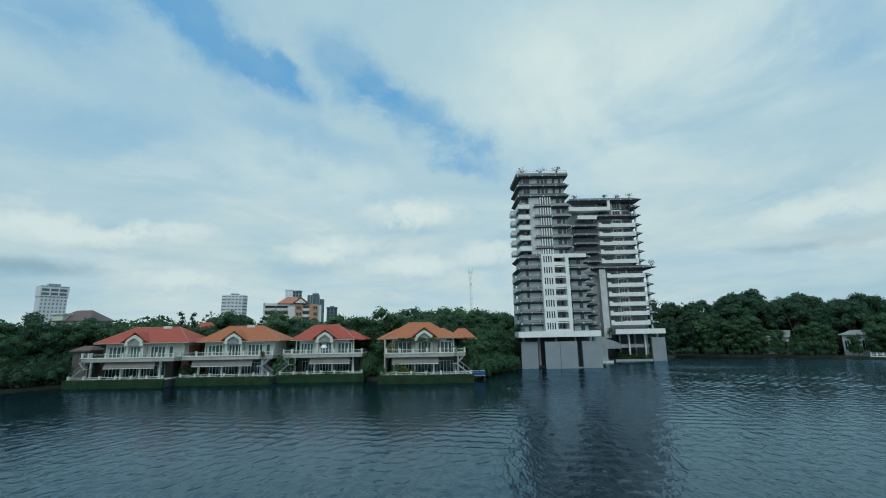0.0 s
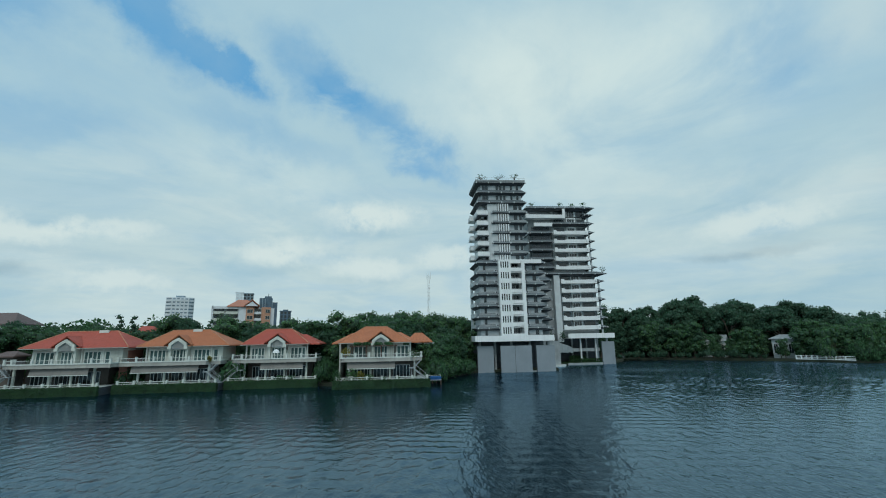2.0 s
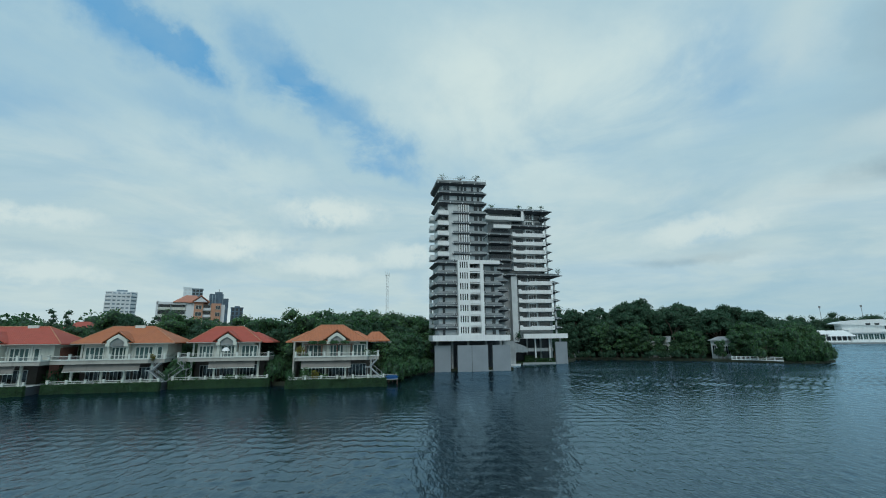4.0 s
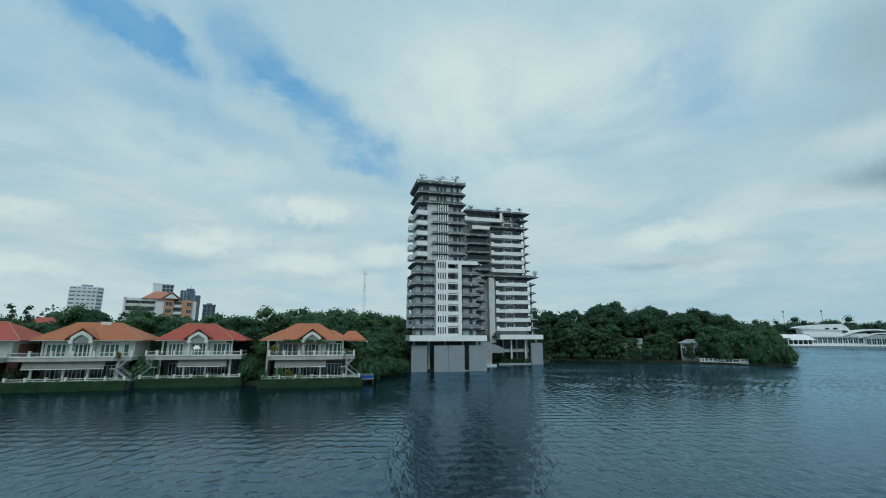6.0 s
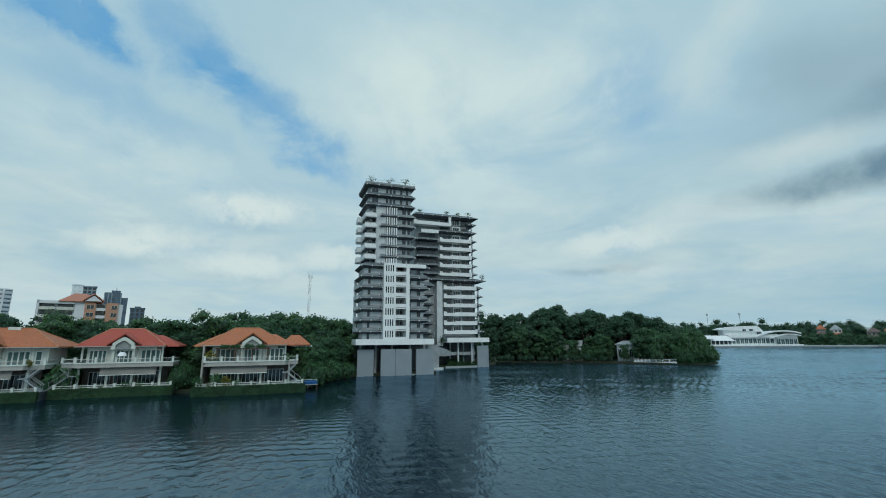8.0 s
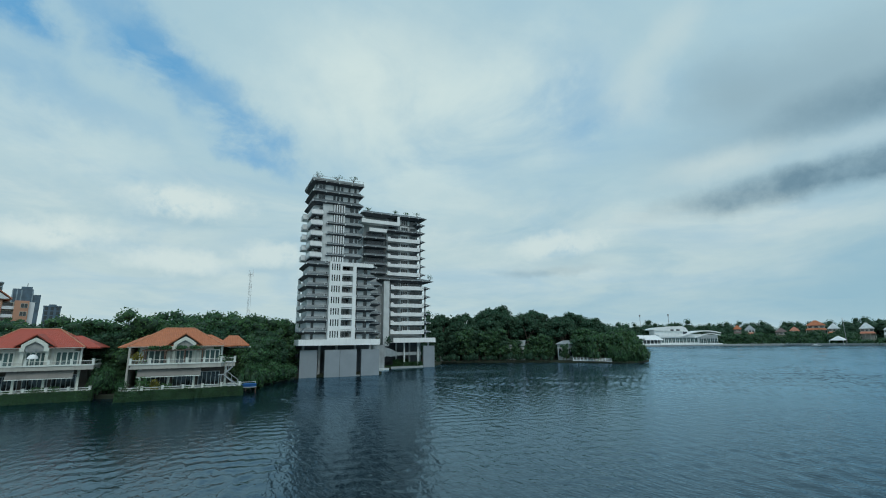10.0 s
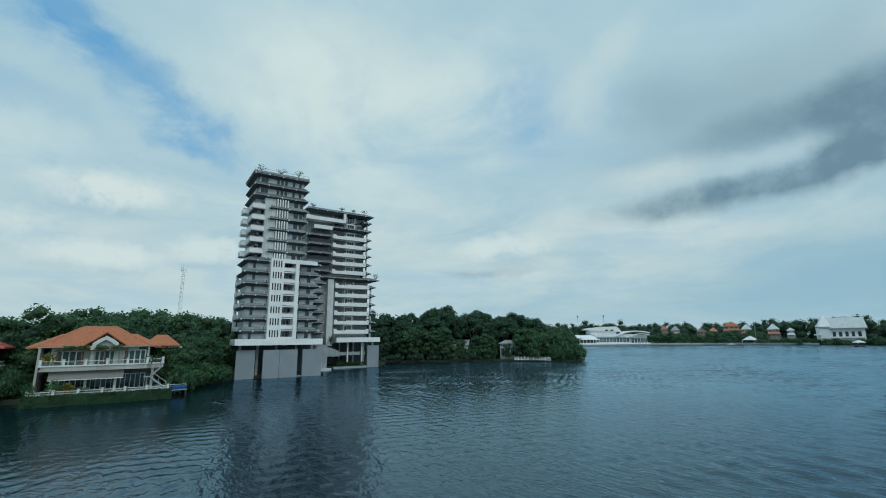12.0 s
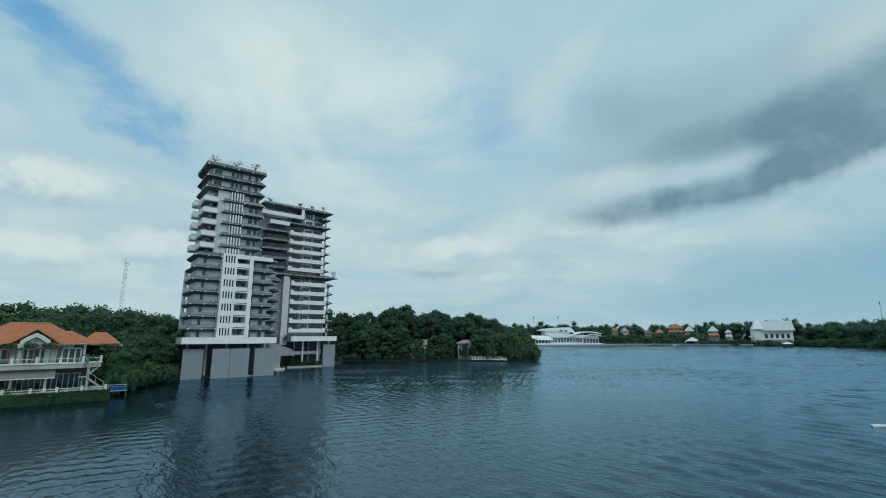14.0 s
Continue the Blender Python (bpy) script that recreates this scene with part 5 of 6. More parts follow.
belt([(130, 139), (138, 127), (148, 123)], 10, 3, 3.2, 9, 13, ISLE, [tree_b, tree_a])
belt([(80, 162.6), (100, 161.0), (115, 150.4), (124, 141.6)], 2, 1, 2.6, 1.8, 4.2, ISLE, [dark_shrub])
belt([(137, 123.4), (147, 119.6)], 2, 1, 2.8, 2.0, 3.8, ISLE, [shrub])
for x, y, sc in ((146.5, 122.0, 0.9), (141.5, 125.5, 1.05), (136.0, 130.0, 1.0), (149.5, 127.0, 1.1)):
    plant(tree_w, x, y, 0.3, sc, sc * 1.02, group=ISLE)
for x, y, hgt in ((96, 166.5, 15), (104, 163.5, 13), (109.5, 160.5, 14.5), (121.5, 150.5, 11), (124.5, 149.5, 12), (116.8, 157.2, 5.5), (129.6, 142.2, 5.0)):
    plant(tree_b, x, y, 0.6, hgt / 15, hgt / 14, group=ISLE)
for k in range(9):
    plant(shrub, 138 + 1.2 * k + rr.uniform(-0.4, 0.4), 123.5 - 0.45 * k + rr.uniform(0, 1.5), 0.0, rr.uniform(0.9, 1.2), rr.uniform(1.2, 1.8), group=ISLE)
for x, y, hgt in ((115.4, 158.2, 8.5), (119.6, 155.5, 7.0), (129.2, 143.5, 7.0), (133.4, 140.4, 9.0), (126.5, 147.5, 8.0), (113.6, 156.0, 9.0), (117.6, 153.6, 5.5), (128.6, 141.0, 7.5), (131.0, 138.2, 5.0)):
    plant(tree_b, x, y, 0.6, hgt / 22, hgt / 14, group=ISLE)
for x, y, s, sz in ((92, 180, 1.0, 1.38), (104, 182, 1.1, 1.45), (116, 178, 1.2, 1.62), (128, 186, 1.5, 1.75), (138, 172, 1.3, 1.56), (150, 160, 1.25, 1.44), (160, 172, 1.2, 1.45), (150, 146, 1.0, 1.22),
                    (110, 170, 1.0, 1.28), (126, 162, 1.0, 1.3), (138, 152, 1.0, 1.22), (146, 185, 1.3, 1.5), (168, 190, 1.3, 1.45), (158, 137, 0.8, 0.95), (84, 178, 0.9, 1.3),
                    (98, 176, 0.9, 1.2), (122, 172, 1.0, 1.42), (144, 158, 1.0, 1.28)):
    plant(tree_d, x, y, 0.6, s, sz, group=ISLE)


def woods(name, label, line, rows, gap, low, high, leaf, mat, density, seed):
    """A far wood: many lobes of leaf sprays along a line, in rows."""
    r = random.Random(seed)
    lobes = []
    for row in range(rows):
        for (x0, y0), (x1, y1) in zip(line, line[1:]):
            ln = math.hypot(x1 - x0, y1 - y0)
            for k in range(max(1, int(ln / gap))):
                f = (k + r.random()) / max(1, int(ln / gap))
                off = row * gap * 0.9 + r.uniform(0, gap * 0.5)
                px, py = x0 + (x1 - x0) * f - (y1 - y0) / ln * off, y0 + (y1 - y0) * f + (x1 - x0) / ln * off
                top = r.uniform(low, high) * (0.8 + 0.2 * row / max(1, rows - 1))
                crown = gap * r.uniform(0.7, 1.05)
                for step in range(6):
                    z = (0.18, 0.36, 0.52, 0.64, 0.73, 0.81)[step] + r.uniform(-0.08, 0.04)
                    wide = 1.0 - 0.6 * max(0.0, z - 0.4)
                    rad = crown * wide * r.uniform(0.65, 1.0)
                    lobes.append(((px + r.uniform(-1, 1) * crown * 0.7 * wide, py + r.uniform(-1, 1) * crown * 0.7 * wide, top * z), (rad, rad, min(rad * 0.75, top * (1.02 - z)) + 0.4)))
    cs, ow = [], []
    for c, rad in lobes:
        d = rng.normal(0, 1, (int(density * rad[0] * rad[2] * 12), 3))
        d /= np.linalg.norm(d, axis=1)[:, None]
        bumps = np.sin(d[:, 0] * 6 + c[0]) * np.sin(d[:, 1] * 7 + c[1]) * np.sin(d[:, 2] * 6 + c[2])
        cs.append(np.array(c) + d * np.array(rad) * (0.98 + 0.13 * bumps + rng.normal(0, 0.05, len(d)))[:, None])
        ow.append(d)
    me = leaf_mesh(name, np.concatenate(cs), np.concatenate(ow), leaf, mat, lobes=lobes, core=0.76, ball=FINE_BALL if leaf < 0.8 else BALL)
    return tagged(new(name, me), label, "woods", kind="stuff")


woods("far_woods", "dense green woods along the far shore", [(352, 396), (425, 384), (525, 352), (606, 296), (622, 212), (606, 158), (606, 124)], 3, 8, 26, 34, 1.0, LEAF_DARK, 0.42, 3)
woods("far_undergrowth", "low green bushes along the far shore", [(505, 306), (549, 268), (554, 206), (543.5, 158), (555, 119), (497, 76), (446, 46), (414, -14)], 1, 6, 4, 9, 0.9, LEAF, 0.8, 9)
woods("far_woods", "green trees before the far villas", [(506, 304), (550, 267), (557, 204)], 2, 6, 12, 17.5, 0.9, LEAF, 0.7, 21)
woods("far_woods", "green trees between the far villas", [(520, 342), (590, 292), (606, 215)], 1, 9, 22, 28, 1.0, LEAF_DARK, 0.6, 12)
woods("far_woods", "green woods on the far bank by the hall", [(596, 124), (508, 70), (448, 40), (412, -30)], 3, 8, 21, 27, 1.0, LEAF_DARK, 0.36, 15)
woods("far_woods", "belt of green trees behind the lake houses", [(-190, 128), (-100, 130), (-10, 142), (40, 165)], 2, 6.0, 13.5, 17.5, 0.8, LEAF, 1.5, 4)
woods("far_woods", "green trees behind the wooded point", [(70, 185), (120, 205), (190, 205), (260, 270), (352, 380)], 2, 8, 19.5, 23.5, 1.0, LEAF_DARK, 0.36, 6)
woods("inner_woods", "dense green canopy filling the wooded point", [(88, 176), (104, 180), (122, 176), (140, 164), (156, 148)], 4, 4.4, 21, 25.5, 0.5, LEAF_DARK, 1.5, 31)

# ---------------------------------------------------------------- distant buildings behind the houses


def block(name, label, x, y, w, d, h, mat, floors, cols, z0=12.0, group="distant city buildings", glass=None, top=0.0, slabs=False, category="building", win=(0.6, 0.55), turn=0.0, cap=None):
    """A far building: body, rows of windows set into recessed frames, parapet and plant room."""
    b = thing(name, x, y, 0, label, category, group, turn)
    part("wall", boxes((-w / 2, w / 2, 0, d, 0, h)), mat, b)
    part("parapet", boxes((-w / 2 - 0.3, w / 2 + 0.3, -0.3, d + 0.3, h, h + 0.8)), cap or mat, b)
    if top:
        part("plant_room", boxes((-w * 0.22, w * 0.22, d * 0.25, d * 0.7, h + 0.8, h + 0.8 + top)), cap or mat, b)
    fh, cw = (h - z0) / floors, w / cols
    me = mesh_of("window", boxes((-cw * win[0] / 2, cw * win[0] / 2, -0.12, 0.05, 0, fh * win[1])), glass or GLASS)
    for f in range(floors):
        for c in range(cols):
            o = part("window", me, None, b)
            o.location = (-w / 2 + cw * (c + 0.5), -0.02, z0 + fh * (f + 0.25))
        if slabs:
            part("balcony", boxes((-w / 2 - 0.2, w / 2 + 0.2, -1.0, 0, z0 + fh * f - 0.1, z0 + fh * f + fh * 0.22)), WHITE, b)
    return b


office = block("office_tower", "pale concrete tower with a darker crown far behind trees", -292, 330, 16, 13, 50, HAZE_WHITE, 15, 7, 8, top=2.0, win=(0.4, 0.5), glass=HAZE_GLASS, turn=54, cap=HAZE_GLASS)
crown = part("crown", boxes((-8.4, 8.4, -0.5, 13.4, 43.0, 50.0)), HAZE_WHITE, office, "pale overhanging crown")
for z in (44.0, 47.0):
    for k in range(3):
        part("window", boxes((-7.6 + 5.2 * k, -3.4 + 5.2 * k, -0.62, -0.4, z, z + 1.7)), BLUE_GLASS, crown)
part("dark_ledge", boxes((-7.5, 3.0, -0.9, 0.1, 16.6, 18.0)), BLUE_GLASS, office, "dark recessed storey")
# white high-rise with chamfered corners and a balcony band on each storey
flats = thing("apartment_block", -180.5, 381, 0, "white high-rise block with stacked balconies in the distance", "building", "distant city buildings", 25)
corners = [(-9.8, 3.4), (-5.8, 0), (5.8, 0), (9.8, 3.4), (9.8, 15), (-9.8, 15)]
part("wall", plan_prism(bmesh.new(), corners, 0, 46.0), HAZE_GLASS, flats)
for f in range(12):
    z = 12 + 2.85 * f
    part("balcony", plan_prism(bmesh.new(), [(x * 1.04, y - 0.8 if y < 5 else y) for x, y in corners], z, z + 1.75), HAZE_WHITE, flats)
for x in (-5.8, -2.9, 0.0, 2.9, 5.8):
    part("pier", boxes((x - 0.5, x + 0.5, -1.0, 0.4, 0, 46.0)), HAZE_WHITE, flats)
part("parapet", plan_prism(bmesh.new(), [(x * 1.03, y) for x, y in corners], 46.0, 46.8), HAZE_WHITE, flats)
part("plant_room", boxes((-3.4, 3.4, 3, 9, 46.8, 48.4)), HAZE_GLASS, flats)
# dark blue glass tower with pale fins, and its lower half beside it
glass = thing("glass_tower", -117.5, 403, 0, "dark blue glass tower with pale vertical fins", "building", "distant city buildings", 16)
part("wall", boxes((-6.5, 4.0, 0, 12, 0, 47.6)), BLUE_GLASS, glass)
part("side_wall", boxes((4.0, 8.2, 1.5, 12, 0, 44.0)), BLUE_GLASS, glass)
for x in (-6.4, -4.2, -2.0, 3.8):
    part("fin", boxes((x - 0.35, x + 0.35, -0.6, 0.1, 0, 47.0)), HAZE_GLASS, glass)
part("plant_room", boxes((-2.5, 3.2, 2, 8, 47.6, 49.4)), BLUE_GLASS, glass)
part("aerial", tube(bmesh.new(), (0.5, 4, 49.4), (0.5, 4, 52.0), 0.25, sides=5), STEEL, glass)
block("glass_tower", "low blue-grey glass block in the distance", -102.5, 406, 9.4, 12, 35.8, BLUE_GLASS, 8, 3, 10, win=(0.55, 0.8), turn=14, top=1.2)
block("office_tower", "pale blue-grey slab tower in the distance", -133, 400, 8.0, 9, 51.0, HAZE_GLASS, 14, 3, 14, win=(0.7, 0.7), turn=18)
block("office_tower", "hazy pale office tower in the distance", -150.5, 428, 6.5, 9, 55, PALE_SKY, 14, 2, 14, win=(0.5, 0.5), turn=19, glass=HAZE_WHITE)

# cream and orange apartments with a tiled roof
apt = thing("apartment_block", -68, 200, 0, "cream and orange apartment block with a red tile roof", "building", "distant city buildings", 18.8)
part("wall", boxes((-12.2, -2.2, 1.4, 14, 0, 24.2)), HAZE_WHITE, apt, "cream rendered wall")
part("fin_wall", boxes((-2.2, 0.7, -0.6, 13.9, 0, 25.0)), HAZE_WHITE, apt, "plain cream rendered wall")
part("fin_wall", boxes((10.7, 12.2, -0.5, 12, 0, 24.0)), HAZE_WHITE, apt)
part("end_wall", boxes((-12.6, -11.9, -0.9, 13.9, 0, 24.9)), HAZE_WHITE, apt)
part("orange_wall", boxes((0.7, 4.0, -1.0, 12, 0, 24.8)), ORANGE_WALL, apt, "orange rendered wall")
part("orange_wall", boxes((7.0, 10.7, -1.2, 12, 0, 24.4)), ORANGE_WALL, apt, "orange rendered wall")
part("recess_wall", boxes((4.0, 7.0, 1.0, 12, 0, 24.0)), CREAM, apt)
part("parapet", boxes((-12.6, -2.2, -0.9, 1.4, 23.6, 24.6)), HAZE_WHITE, apt)
part("roof", hip_roof(bmesh.new(), -6.9, 6.0, -1.4, 13, 24.7, -2.6, 1.0, 5.8, 28.1), SALMON_TILE, apt)
part("gable", prism(bmesh.new(), [(0.4, 24.8), (5.6, 24.8), (3.0, 26.9)], -1.7, 3), HAZE_WHITE, apt)
part("gable_roof", prism(bmesh.new(), [(-0.2, 24.7), (3.0, 27.3), (6.2, 24.7), (6.2, 25.1), (3.0, 27.7), (-0.2, 25.1)], -2.0, 4), SALMON_TILE, apt)
for f in range(5):
    z = 10.4 + 2.8 * f
    for x0, x1 in ((-11.9, -7.6), (-7.2, -2.3)):
        part("balcony", boxes((x0, x1, -0.7, 1.4, z - 0.2, z), (x0, x1, -0.7, -0.5, z, z + 0.9)), CREAM, apt)
        window(apt, x0 + 0.3, x1 - 0.3, 1.38, z + 0.1, z + 2.1, 2, BROWN)
    part("balcony", boxes((4.0, 7.0, -0.6, 1.0, z - 0.2, z), (4.0, 7.0, -0.6, -0.4, z, z + 0.9)), HAZE_WHITE, apt)
    window(apt, 4.3, 6.7, 0.98, z + 0.1, z + 2.1, 1, BROWN)
    window(apt, 1.2, 3.5, -1.02, z + 0.3, z + 1.9, 1, CREAM)
    window(apt, 8.6, 10.4, -1.22, z + 0.3, z + 1.9, 1, CREAM)


def cottage(name, label, x, y, w, d, wall_h, roof_h, wall, roof, turn=0.0, base=0.7, group="", gable=False, cols=3):
    """A small house: walls, hipped or gabled roof with eaves, door and framed windows on the lake side."""
    c = thing(name, x, y, base, label, "house", group, turn)
    part("wall", boxes((-w / 2, w / 2, 0, d, 0, wall_h)), wall, c)
    if gable:
        bm = bmesh.new()
        side_prism(bm, [(-0.6, wall_h - 0.2), (d / 2, wall_h + roof_h), (d + 0.6, wall_h - 0.2), (d + 0.6, wall_h), (d / 2, wall_h + roof_h + 0.3), (-0.6, wall_h)], -w / 2 - 0.5, w / 2 + 0.5)
        part("gable_wall", side_prism(bmesh.new(), [(0.1, wall_h), (d - 0.1, wall_h), (d / 2, wall_h + roof_h - 0.15)], -w / 2 + 0.05, w / 2 - 0.05), wall, c)
        part("roof", bm, roof, c)
    else:
        part("roof", hip_roof(bmesh.new(), -w / 2 - 0.7, w / 2 + 0.7, -0.7, d + 0.7, wall_h + 0.2, -w * 0.22, w * 0.22, d / 2, wall_h + roof_h), roof, c)
    n = max(1, int(wall_h / 4.5))
    for f in range(n):
        for k in range(cols):
            px = -w / 2 + w * (k + 0.5) / cols
            window(c, px - w / cols * 0.3, px + w / cols * 0.3, -0.02, wall_h * (f + 0.25) / n, wall_h * (f + 0.75) / n, 1)
    return c


house_d = cottage("house", "house with a brown tiled roof behind the trees", -106.5, 127, 10.5, 9, 14.6, 3.4, PALE, BROWN_TILE, base=0.4)
part("dormer", boxes((-4.6, -1.6, -1.0, 1.6, 14.9, 16.6)), CREAM, house_d)
part("dormer_roof", boxes((-4.9, -1.3, -1.4, 1.8, 16.6, 16.9)), WHITE, house_d)
cottage("house", "small house with a red tile roof among trees", -68, 124, 6, 7, 11.2, 2.4, CREAM, RED_TILE, base=0.5)


# lattice radio mast
mast = thing("radio_mast", 16.0, 260, 0.6, "slender grey lattice radio mast above the trees", "mast")
LEGS = [(0.9 * math.cos(a), 0.9 * math.sin(a)) for a in (0.3, 2.4, 4.5)]
for lx, ly in LEGS:
    part("leg", tube(bmesh.new(), (lx * 1.2, ly * 1.2, 0), (lx * 0.7, ly * 0.7, 46.5), 0.05, 0.04, 5), STEEL, mast)
for k in range(22):
    z = 1.0 + k * 2.05
    bm = bmesh.new()
    for i in range(3):
        (ax, ay), (bx, by) = LEGS[i], LEGS[(i + 1) % 3]
        s = 1.2 - 0.5 * z / 46.5
        tube(bm, (ax * s, ay * s, z), (bx * s, by * s, z + 2.0), 0.022, sides=4)
        tube(bm, (ax * s, ay * s, z), (bx * s, by * s, z), 0.022, sides=4)
    part("brace", bm, STEEL, mast)
for k, a in enumerate((0.3, 2.4, 4.5)):
    part("antenna", tube(bmesh.new(), (1.3 * math.cos(a), 1.3 * math.sin(a), 44.2), (1.3 * math.cos(a), 1.3 * math.sin(a), 47.9), 0.1, sides=6), WHITE, mast)
    part("arm", tube(bmesh.new(), (0, 0, 45.2), (1.3 * math.cos(a), 1.3 * math.sin(a), 45.2), 0.06, sides=4), STEEL, mast)
part("dish", tube(bmesh.new(), (0.2, -1.2, 38.2), (0.2, -0.8, 38.2), 0.7, 0.3, 10), WHITE, mast)
for x, y, h in ((534, 432, 41), (540, 392, 39.5), (613.7, 63, 42)):
    m2 = thing("light_mast", x, y, 0.6, "thin steel floodlight mast above the far trees", "mast", "far light masts")
    part("pole", tube(bmesh.new(), (0, 0, 0), (0, 0, h), 0.35, 0.22, 6), STEEL, m2)
    part("lamp_head", boxes((-1.2, 1.2, -0.3, 0.3, h - 2.5, h)), STEEL, m2)

# roof garden trees: bare wire-like crowns on the front tower
for x in (24.2, 29.8, 34.6):
    t = tagged(new("rooftop_tree"), "small sparse tree on the tower roof", "tree", "roof garden trees")
    t.matrix_basis = pose(x, 126.5, 55.45, 0, 0, rr.uniform(0, 360)) @ Matrix.Scale(0.8, 4)
    bm = bmesh.new()
    tube(bm, (0, 0, 0), (0.1, 0, 2.2), 0.12, 0.08, 6)
    q = random.Random(x)
    tips = []
    for k in range(14):
        a, l2 = q.uniform(0, math.tau), q.uniform(0.8, 1.7)
        tip = (math.cos(a) * l2, math.sin(a) * l2, 2.2 + q.uniform(0.4, 1.9))
        tube(bm, (0.1, 0, 1.6 + 0.05 * k), tip, 0.05, 0.02, 4)
        tips.append(tip)
    part("trunk", bm, BARK, t)
    cs = np.concatenate([np.array(p) + rng.normal(0, 0.28, (10, 3)) for p in tips])
    part("crown", leaf_mesh("crown", cs, rng.normal(0, 1, cs.shape), 0.24, LEAF), LEAF, t)
for x, z in ((56.5, 0.9), (61, 0.6), (65.2, 1.3), (46, 0.5)):
    t = tagged(new("rooftop_shrub"), "small potted shrub on the tower roof edge", "plant", "roof garden shrubs")
    t.matrix_basis = pose(x, 147.4, 54.75)
    cs = rng.normal(0, 0.4, (130, 3)) * np.array((1.3, 0.8, 0.6)) + np.array((0, 0, 0.8 + z * 0.5))
    part("leaves", leaf_mesh("leaves", cs, rng.normal(0, 1, cs.shape), 0.26, LEAF), LEAF, t)
    part("pot", tube(bmesh.new(), (0, 0, 0), (0, 0, 0.6), 0.3, 0.4, 8), GREY, t)
shr = tagged(new("balcony_tree"), "small sparse tree on the tower's side ledge", "plant")
shr.matrix_basis = pose(70.6, 148, 31.1)
bm = bmesh.new()
for k in range(8):
    a = k * 0.8
    tube(bm, (0, 0, 0), (math.cos(a) * 0.9, math.sin(a) * 0.6, 1.2 + 0.2 * (k % 4)), 0.05, 0.02, 4)
part("trunk", bm, BARK, shr)
cs = rng.normal(0, 0.55, (160, 3)) + np.array((0, 0, 1.5))
part("crown", leaf_mesh("crown", cs, rng.normal(0, 1, cs.shape), 0.22, LEAF), LEAF, shr)

# ---------------------------------------------------------------- garden and ramp between the towers
garden = thing("garden_terrace", 60, 149, 0, "clipped green terrace with low walls under the rear tower", "garden")
part("retaining_wall", boxes((-7.5, 7.2, -2.4, 8, -0.4, 0.7)), GREY, garden)
part("lawn", boxes((-7.4, 7.1, -2.3, 8, 0.7, 0.8)), HEDGE, garden)
leaf_box("hedge", -3.6, 7.0, -2.3, -1.5, 0.7, 1.9, garden, HEDGE)
leaf_box("hedge", -2.4, 3.0, 1.2, 2.2, 1.0, 2.7, garden, HEDGE)
ramp = thing("curved_ramp", 49, 143, 0, "grey curved ramp wall rising beside the front tower", "ramp")
bm = bmesh.new()
outer = [(-6.0, -2.5), (-1.0, -1.6), (3.0, 0.0), (6.0, 2.0), (8.5, 4.5)]
tops = [8.2, 7.9, 7.2, 6.4, 5.6]
for (x0, y0), (x1, y1), z0, z1 in zip(outer, outer[1:], tops, tops[1:]):
    vs = [bm.verts.new(p) for p in ((x0, y0, 3.6 + z0 * 0.1), (x1, y1, 3.4 + z1 * 0.1), (x1, y1, z1), (x0, y0, z0), (x0, y0 + 0.3, 3.6 + z0 * 0.1), (x1, y1 + 0.3, 3.4 + z1 * 0.1), (x1, y1 + 0.3, z1), (x0, y0 + 0.3, z0))]
    for f in ((0, 1, 2, 3), (7, 6, 5, 4), (3, 2, 6, 7), (1, 0, 4, 5), (0, 3, 7, 4), (2, 1, 5, 6)):
        bm.faces.new([vs[i] for i in f])
part("parapet", bm, GREY, ramp)
part("landing", plan_prism(bmesh.new(), [(-5, -3.2), (0, -3.4), (3.0, -2.6), (4.0, -0.4), (-5, 1.0)], -0.4, 0.6), PALE, ramp)
part("wall", boxes((-5.5, 2.0, -0.6, -0.2, 0.8, 4.2)), GREY, ramp)
for x in (0.8, 3.6):
    leaf = thing("potted_tree", 48.6 + x * 1.3, 144.6, 8.2, "dark clipped shrub on the deck", "plant", "deck shrubs")
    cs = rng.normal(0, 0.5, (260, 3)) * np.array((0.9, 0.9, 1.3)) + np.array((0, 0, 1.3))
    part("leaves", leaf_mesh("leaves", cs, rng.normal(0, 1, cs.shape), 0.35, LEAF_DARK), LEAF_DARK, leaf)
    part("pot", tube(bmesh.new(), (0, 0, -0.4), (0, 0, 0.5), 0.35, 0.45, 8), GREY, leaf)

# ---------------------------------------------------------------- small craft and the wooded point
landing = thing("landing_stage", 6.9, 94.2, 0.0, "small timber landing stage beside the house terrace", "landing stage")
part("deck", boxes((-1.3, 1.3, -0.9, 0.9, 1.0, 1.12)), GREY, landing)
for sx in (-1.2, 1.2):
    for sy in (-0.8, 0.8):
        part("post", boxes((sx - 0.06, sx + 0.06, sy - 0.06, sy + 0.06, -0.4, 1.0)), BROWN, landing)
part("rail", tube(bmesh.new(), (-1.3, 0.85, 1.9), (1.3, 0.85, 1.9), 0.05), PALE, landing)
for sx in (-1.2, 1.2):
    part("rail_post", tube(bmesh.new(), (sx, 0.85, 1.12), (sx, 0.85, 1.9), 0.04), PALE, landing)
boat = thing("rowing_boat", 6.9, 94.0, 1.27, "small blue covered boat laid on a landing stage", "boat")
o = [(-1.3, 0), (-1.0, -0.45), (0.5, -0.5), (1.4, 0), (0.5, 0.5), (-1.0, 0.45)]
bm = bmesh.new()
lo = [bm.verts.new((x * 0.85, y * 0.7, -0.15)) for x, y in o]
hi = [bm.verts.new((x, y, 0.32)) for x, y in o]
bm.faces.new(lo[::-1])
